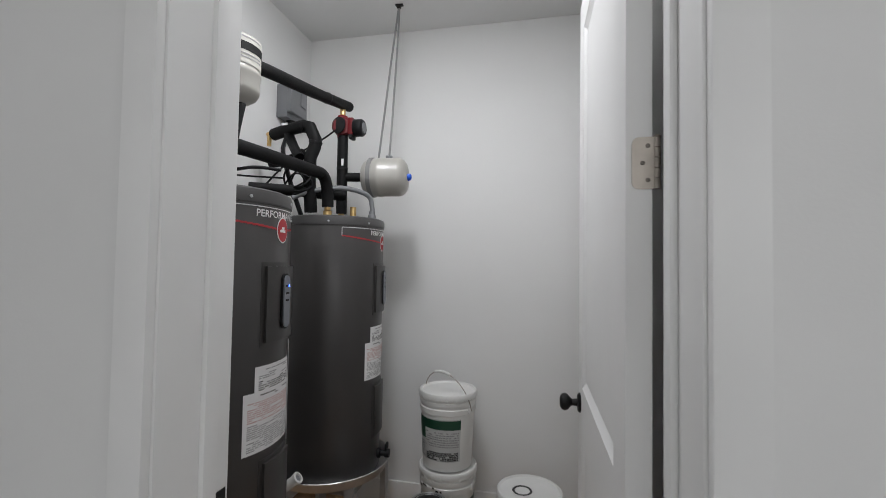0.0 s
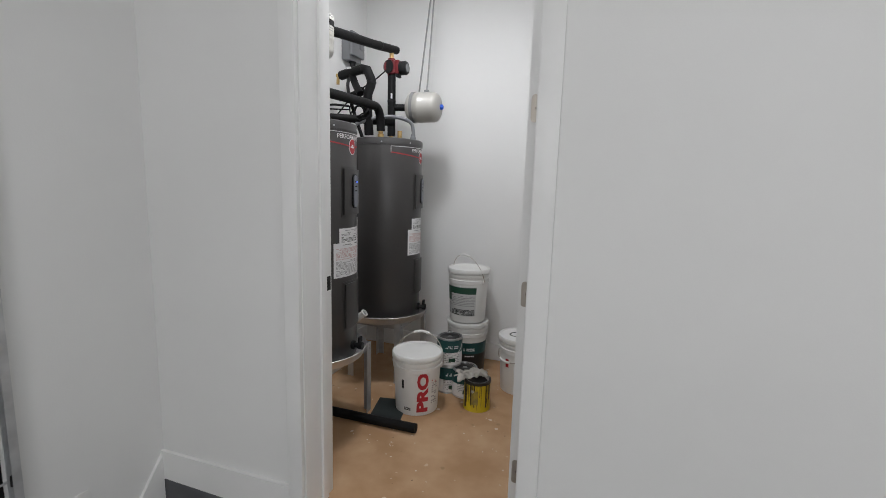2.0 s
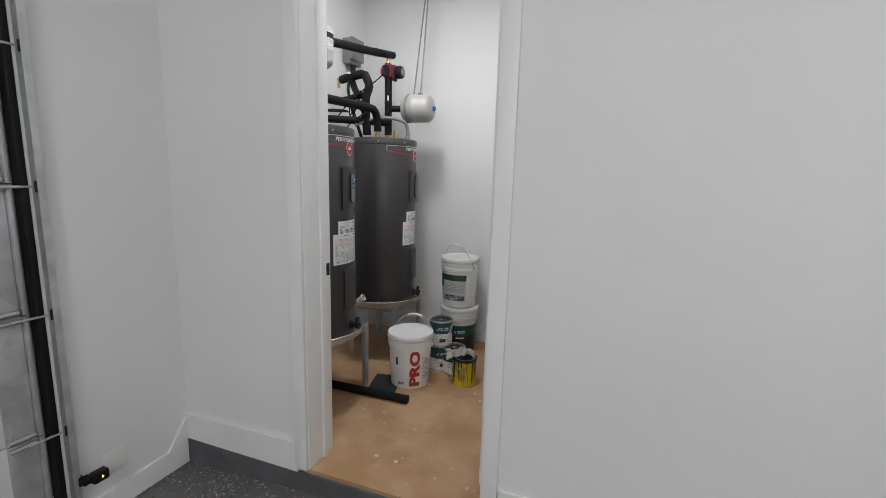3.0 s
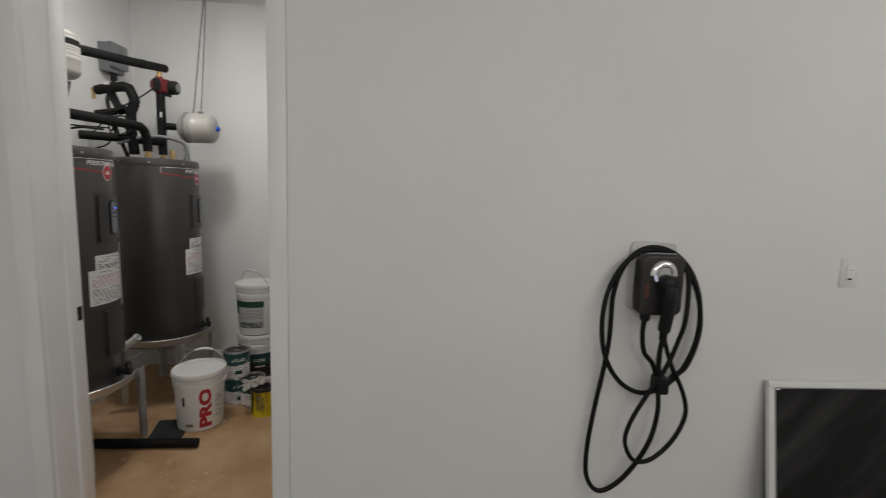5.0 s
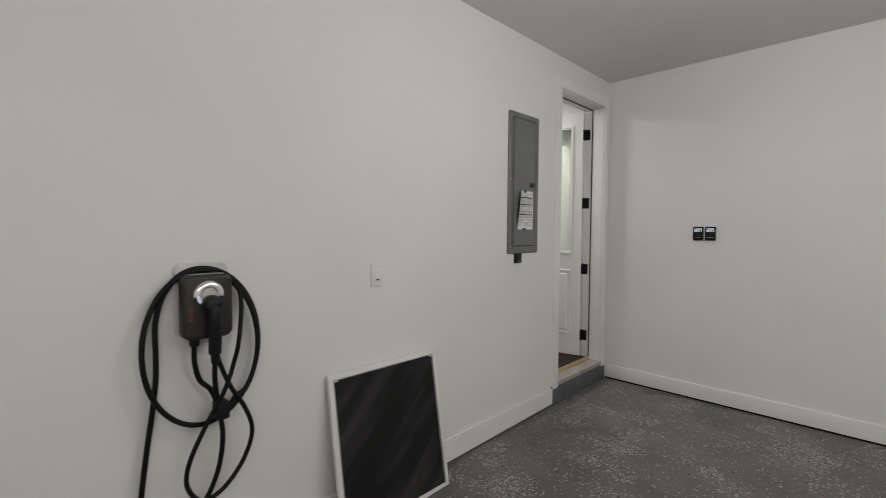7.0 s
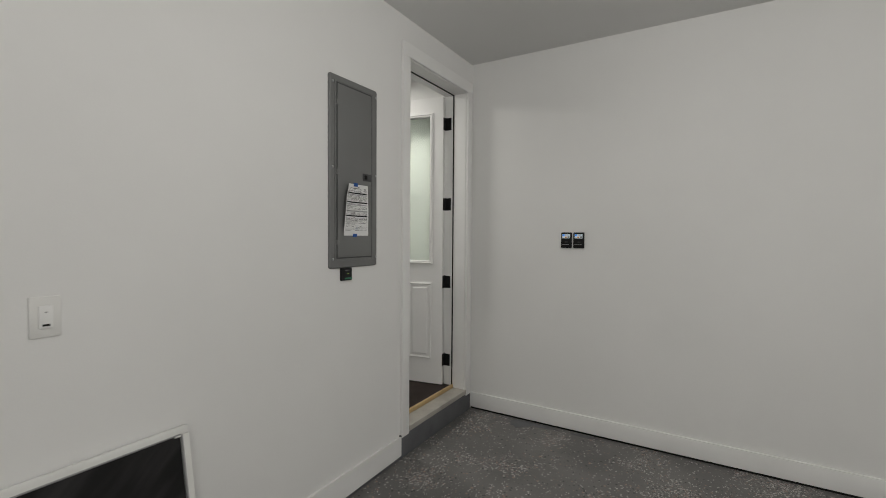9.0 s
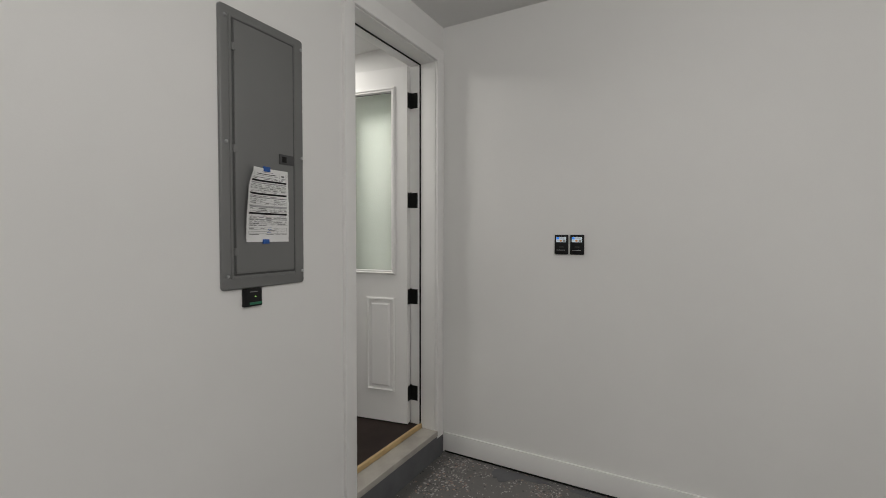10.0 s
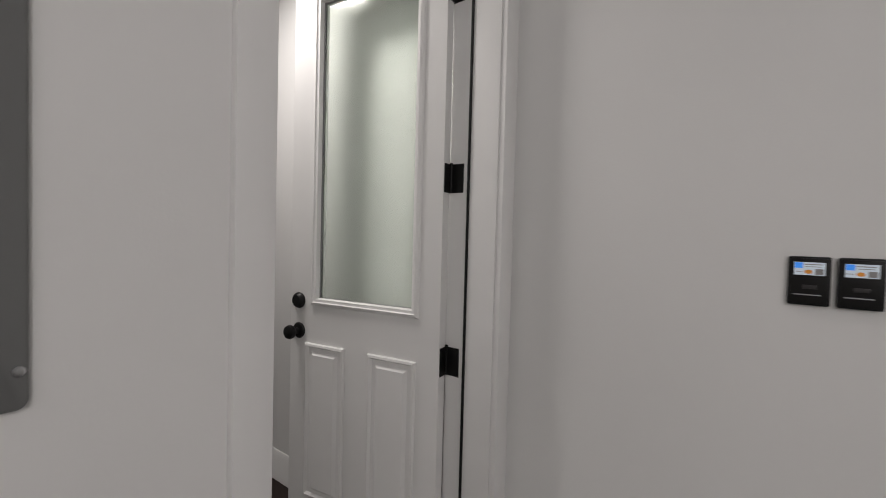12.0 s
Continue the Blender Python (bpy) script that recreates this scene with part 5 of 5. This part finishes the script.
box(bm, (fw, -0.001, SH - fw), (SW - fw, 0.004, SH - fw + 0.005))
part("spline_groove", bm, GREYINK, ws)
for x in (fw, SW - fw - 0.02):
    part("corner_key", box(B(), (x, -0.001, SH - fw - 0.006), (x + 0.02, 0.006, SH - fw), 0.001), WHITEP, ws)

# ---- breaker panel ----
PX0, PX1, PZ0, PZ1 = 5.340, 5.716, 1.253, 2.262
bp = thing("breaker_panel", pose(PX0, 0, PZ0), "grey steel breaker panel cover with hinged door", "breaker panel")
PW, PH = PX1 - PX0, PZ1 - PZ0
part("cover", round_slab(0, PW, 0, PH, 0.014, ((0, 0.0), (0, -0.008), (0.0015, -0.011), (0.005, -0.013))), PANELG, bp)
dr = part("panel_door", box(B(), (0.052, -0.020, 0.058), (PW - 0.058, -0.011, PH - 0.045), 0.004), PANELG, bp)
DX1 = PW - 0.058
bm = B()
for lo, hi in (((0.034, -0.0165, 0.040), (0.044, -0.012, PH - 0.030)), ((DX1 + 0.007, -0.0165, 0.040), (DX1 + 0.016, -0.012, PH - 0.030)), ((0.044, -0.0165, 0.040), (DX1 + 0.007, -0.012, 0.050)), ((0.044, -0.0165, PH - 0.038), (DX1 + 0.007, -0.012, PH - 0.030))):
    box(bm, lo, hi, 0.0025)
part("door_surround", bm, PANELG, bp)
# darker strips laid on the cover, painting the shade of the door gap
bm = B()
for lo, hi in (((0.044, -0.0142, 0.050), (0.052, -0.0125, PH - 0.038)), ((DX1, -0.0142, 0.050), (DX1 + 0.007, -0.0125, PH - 0.038)), ((0.052, -0.0142, 0.050), (DX1, -0.0125, 0.058)), ((0.052, -0.0142, PH - 0.045), (DX1, -0.0125, PH - 0.038))):
    box(bm, lo, hi)
part("door_gap_shade", bm, mat("panel_gap_shade", (0.075, 0.077, 0.077), (0.06, 0.062, 0.062), 0.6), bp, "darker strips painted for shade in the gap round the panel door")
for z in (0.138, 0.508, 0.868):
    part("door_hinge", box(lathe(B(), [(0.0045, -0.013), (0.0045, 0.013)], 12, Matrix.Translation((0.0475, -0.0185, z))), (0.0475, -0.0225, z - 0.011), (0.060, -0.0195, z + 0.011), 0.001), PANELG, dr)
lt = part("latch", box(B(), (PW - 0.132, -0.024, 0.480), (PW - 0.060, -0.019, 0.520), 0.002), PANELD, dr, "dark latch")
part("latch_slide", box(B(), (PW - 0.121, -0.0255, 0.488), (PW - 0.099, -0.0238, 0.511), 0.002), INK, lt)
for x, z in ((0.022, 0.05), (PW - 0.010, 0.05), (0.022, 0.53), (PW - 0.010, 0.52), (0.022, PH - 0.04), (PW - 0.010, PH - 0.04)):
    part("cover_screw", lathe(B(), [(0.0065, 0), (0.0065, 0.002), (0.004, 0.005), (0.0, 0.0055)], 14, pose(x, -0.013, z, 90), False), GALV, bp)

# taped inspection sheet
pp = thing("paper_sheet", pose(5.424, -0.0215, 1.426), "white printed form taped to the panel door", "paper")
PPW, PPH = 0.200, 0.280


def sheet_y(u, v):
    """The left edge bellies out between the tapes; the rest lies nearly flat with a faint ripple."""
    belly = max(0.0, 1 - ((v - 0.62) / 0.60) ** 2)
    return -0.0012 - 0.030 * max(0, 1 - u * 1.9) ** 2 * belly - 0.004 * (1 - abs(2 * v - 1)) * (1 + math.sin(u * 7 + v * 3)) / 2 - 0.006 * max(0, u - 0.7) * (1 - v)


def sheet_x(u, v):
    left = 0.008 - 0.018 * math.sin(math.pi * min(1, v / 0.95) ** 0.9) + 0.020 * max(0, v - 0.75) * 4
    return u * PPW + left * (1 - u) ** 1.5


bm = B()
n = 22
g = [[bm.verts.new((sheet_x(i / n, j / n), sheet_y(i / n, j / n), j / n * PPH)) for j in range(n + 1)] for i in range(n + 1)]
for i in range(n):
    for j in range(n):
        bm.faces.new((g[i][j], g[i + 1][j], g[i + 1][j + 1], g[i][j + 1]))
part("page", bm, PAPER, pp, smooth=60)


def page_bar(bm, u0, u1, v0, v1):
    k = max(2, int((u1 - u0) * 18))
    vs = []
    for i in range(k + 1):
        u = u0 + (u1 - u0) * i / k
        vs.append([bm.verts.new((sheet_x(u, v), sheet_y(u, v) - 0.0007, v * PPH)) for v in (v0, v1)])
    for a, b in zip(vs, vs[1:]):
        bm.faces.new((a[0], b[0], b[1], a[1]))


def page_lines(name, material, runs):
    bm = B()
    for run in runs:
        page_bar(bm, *run)
    return part(name, bm, material, pp)


FADED = mat("faded_black_ink", (0.10, 0.10, 0.105), (0.14, 0.14, 0.14), 0.7, bump=0.02)
SHADE = mat("shaded_form_field", (0.42, 0.42, 0.43), (0.38, 0.38, 0.39), 0.75, bump=0.02)
page_lines("bar_print", INK, [(0.05, 0.95, v, v + 0.026) for v in (0.812, 0.634, 0.370)] + [(0.16, 0.70, 0.915, 0.924)])
page_lines("shaded_field", SHADE, [(0.05, 0.95, 0.590, 0.606), (0.05, 0.95, 0.462, 0.492), (0.05, 0.95, 0.786, 0.802), (0.05, 0.95, 0.300, 0.312)])
rules = [(0.05, 0.95, v, v + 0.0022) for v in (0.760, 0.735, 0.710, 0.685, 0.562, 0.535, 0.510, 0.440, 0.415, 0.340, 0.280, 0.255, 0.230, 0.190, 0.165, 0.140, 0.115)]
rules += [(u, u + 0.004, v0, v1) for u, v0, v1 in ((0.05, 0.115, 0.95), (0.946, 0.115, 0.95), (0.30, 0.67, 0.785), (0.66, 0.67, 0.785), (0.36, 0.50, 0.585), (0.66, 0.50, 0.585), (0.26, 0.40, 0.46), (0.66, 0.40, 0.46), (0.72, 0.115, 0.21), (0.78, 0.84, 0.95))]
page_lines("form_rule", FADED, rules)
rng = random.Random(12)
runs = [(0.30, 0.62, 0.945, 0.950), (0.12, 0.74, 0.897, 0.901), (0.08, 0.70, 0.868, 0.874), (0.83, 0.90, 0.905, 0.928), (0.80, 0.93, 0.882, 0.887), (0.81, 0.92, 0.866, 0.870)]
for v in (0.850, 0.792, 0.770, 0.745, 0.720, 0.695, 0.672, 0.612, 0.595, 0.571, 0.546, 0.520, 0.472, 0.448, 0.424, 0.404, 0.350, 0.328, 0.318, 0.292, 0.268, 0.242, 0.218, 0.175, 0.150, 0.125, 0.098):
    u = 0.07
    while u < 0.90:
        w = rng.uniform(0.05, 0.22)
        if rng.random() < (0.78 if v > 0.21 else 0.3):
            runs.append((u, min(u + w, 0.94), v, v + rng.choice((0.005, 0.006, 0.008))))
        u += w + rng.uniform(0.015, 0.06)
page_lines("fine_print", FADED, runs)
page_lines("signature", BLUETAPE, [(0.49 + 0.012 * k, 0.58 + 0.010 * k, 0.125 + 0.022 * k, 0.130 + 0.022 * k) for k in range(4)])
for x0, x1, z0, z1 in ((0.083, 0.112, 0.268, 0.287), (0.077, 0.105, -0.007, 0.010)):
    part("tape", box(B(), (x0, -0.0070, z0), (x1, -0.0002, z1), 0.001), BLUETAPE, pp, "blue masking tape")

mt = thing("panel_monitor", pose(5.425, 0, 1.184), "small black electronic monitor below the panel", "monitor")
part("case", box(B(), (0, -0.016, 0), (0.077, 0.0, 0.0675), 0.003), BLACKP, mt)
part("green_strip", box(B(), (0.022, -0.0172, 0.007), (0.076, -0.0158, 0.016)), mat("green_strip", (0.02, 0.16, 0.09), None, 0.4), mt)
part("light", lathe(B(), [(0.0025, 0), (0.0025, 0.001), (0, 0.0015)], 10, pose(0.048, -0.016, 0.037, 90), False), LEDGREEN, mt)
bm = B()
for k in range(4):
    box(bm, (0.025 + 0.008 * k, -0.0172, 0.054), (0.031 + 0.008 * k, -0.0158, 0.057))
part("mark", bm, GREYINK, mt)


# ---- two wall units on the end wall ----
def wall_unit(y):
    t = thing("wall_control", pose(XR, y, 1.400, 0, 0, -90), "black wall control unit with a small lit colour display", "wall control", "wall controls")
    part("case", box(B(), (-0.039, -0.014, -0.057), (0.039, 0.0, 0.057), 0.005), BLACKP, t)
    part("front", box(B(), (-0.035, -0.0165, -0.053), (0.035, -0.013, 0.053), 0.003), BLACKM, t)
    scn = part("display", box(B(), (-0.028, -0.0178, 0.014), (0.028, -0.016, 0.044)), glow("display_white", (0.45, 0.52, 0.58), 0.45), t, "small colour display")
    part("display_blue", box(B(), (-0.027, -0.0184, 0.030), (-0.012, -0.0176, 0.043)), glow("display_blue", (0.03, 0.22, 0.7), 0.6), scn)
    bm = box(B(), (-0.010, -0.0184, 0.038), (0.022, -0.0176, 0.040))
    box(bm, (-0.008, -0.0184, 0.033), (0.020, -0.0176, 0.0345))
    box(bm, (-0.026, -0.0184, 0.021), (-0.014, -0.0176, 0.0225))
    part("display_text", bm, GREYINK, scn)
    part("display_orange", lathe(B(), [(0.0, 0), (0.006, 0), (0.006, 0.0008), (0.0, 0.0008)], 16, pose(-0.002, -0.0177, 0.022, 90) @ Matrix.Diagonal((1.2, 0.8, 1, 1)), False), glow("display_orange", (0.55, 0.22, 0.03), 0.25), scn)
    part("display_square", box(B(), (0.010, -0.0184, 0.016), (0.025, -0.0176, 0.029)), GREYINK, scn)
    part("button", box(B(), (-0.012, -0.0175, -0.018), (0.014, -0.016, -0.009), 0.001), CHARGER, t)
    part("silver_line", box(B(), (-0.028, -0.0175, -0.033), (0.022, -0.016, -0.0305)), GALV, t)
    return t


wall_unit(-0.792)
wall_unit(-0.881)

# ---- garage door and its track ----
GX = XL - 0.055
gd = thing("garage_door", Matrix(), "white sectional garage door, closed, with steel end stiles", "garage door")
joints = [floor_z(XL) + 0.01, 0.265, 0.775, 1.285, 1.795, 2.27]
for z0, z1 in zip(joints, joints[1:]):
    sc = part("section", box(B(), (GX - 0.04, GY1 - 0.02, z0 + 0.002), (GX + 0.004, GY0 - 0.004, z1 - 0.002), 0.003), GDOOR, gd)
    part("end_stile", box(B(), (GX + 0.0045, GY0 - 0.13, z0 + 0.003), (GX + 0.012, GY0 - 0.035, z1 - 0.003), 0.002), DULLZINC, sc, "galvanised end stile")
    part("stile_edge", box(B(), (GX + 0.0045, GY0 - 0.034, z0 + 0.003), (GX + 0.03, GY0 - 0.020, z1 - 0.003), 0.002), DULLZINC, sc)
    bm = B()
    for z in (z0 + 0.09, z0 + 0.24, z1 - 0.10):
        for dy in (-0.10, -0.075):
            lathe(bm, [(0.006, 0), (0.006, 0.003), (0, 0.005)], 8, pose(GX + 0.012, GY0 + dy, z, 0, 90), False)
    part("rivets", bm, DULLZINC, sc)
for z in joints[1:-1]:
    bm = B()
    prism(bm, [(GY0 - 0.125, z - 0.02), (GY0 - 0.045, z - 0.02), (GY0 - 0.045, z - 0.035), (GY0 - 0.085, z - 0.085), (GY0 - 0.10, z - 0.085)], "x", GX + 0.012, GX + 0.016)
    prism(bm, [(GY0 - 0.125, z + 0.02), (GY0 - 0.045, z + 0.02), (GY0 - 0.045, z + 0.035), (GY0 - 0.085, z + 0.085), (GY0 - 0.10, z + 0.085)], "x", GX + 0.012, GX + 0.016)
    for dz in (-0.018, 0.018):
        lathe(bm, [(0.009, 0), (0.009, 0.085)], 12, pose(GX + 0.026, GY0 - 0.045, z + dz, 90))
    hg = part("roller_hinge", bm, DULLZINC, gd, "galvanised roller hinge")
    part("roller_stem", lathe(B(), [(0.0055, 0), (0.0055, 0.12)], 12, pose(GX + 0.055, GY0 + 0.035, z - 0.01, 90)), DULLZINC, hg)
    part("roller", lathe(B(), [(0.006, 0), (0.022, 0.002), (0.024, 0.006), (0.022, 0.011), (0.006, 0.012)], 20, pose(GX + 0.055, GY0 + 0.048, z - 0.01, 90)), BLACKP, hg)
tk = thing("door_track", Matrix(), "galvanised vertical garage door track with dark groove", "door track")
tz = floor_z(XL) + 0.02
tx = XL + 0.004
poly = [(tx, GY0 + 0.030), (tx, GY0 + 0.056), (tx + 0.036, GY0 + 0.056), (tx + 0.036, GY0 + 0.030), (tx + 0.033, GY0 + 0.030), (tx + 0.033, GY0 + 0.052), (tx + 0.003, GY0 + 0.052), (tx + 0.003, GY0 + 0.030)]
part("channel", prism(B(), poly, "z", tz, 2.35), DULLZINC, tk)
part("angle", box(B(), (XL - 0.0, GY0 + 0.0565, tz), (XL + 0.006, GY0 + 0.0585, 2.35)), DULLZINC, tk)
part("weather_seal", box(B(), (XL - 0.05, GY0 - 0.003, tz), (XL + 0.003, GY0 + 0.020, 2.30), 0.002), BLACKP, tk, "dark rubber side seal")
bm = B()
for z in (0.1, 0.9, 1.7):
    lathe(bm, [(0.007, 0), (0.007, 0.004), (0, 0.006)], 8, pose(tx + 0.018, GY0 + 0.0585, z, -90), False)
part("track_bolts", bm, DULLZINC, tk)

ps = thing("photo_sensor", pose(XL + 0.03, GY0 + 0.066, 0.02), "black garage door photo sensor with amber light", "sensor")
part("bracket", box(box(B(), (-0.03, -0.02, -0.02), (0.02, 0.0, 0.02), 0.003), (0.0, -0.02, -0.01), (0.05, 0.02, 0.012), 0.004), BLACKM, ps)
part("eye", box(B(), (0.02, 0.012, -0.022), (0.062, 0.075, 0.024), 0.008), BLACKP, ps)
part("light", lathe(B(), [(0.004, 0), (0.004, 0.002), (0, 0.003)], 12, pose(0.062, 0.045, 0.002, 0, 90), False), LEDAMBER, ps)
bpz = thing("blank_plate", pose(XL, -0.375, 0.005), "white blank wall cover plate", "wall plate")
part("plate", box(B(), (0.0, -0.058, -0.055), (0.006, 0.05, 0.058), 0.003), WHITEP, bpz)
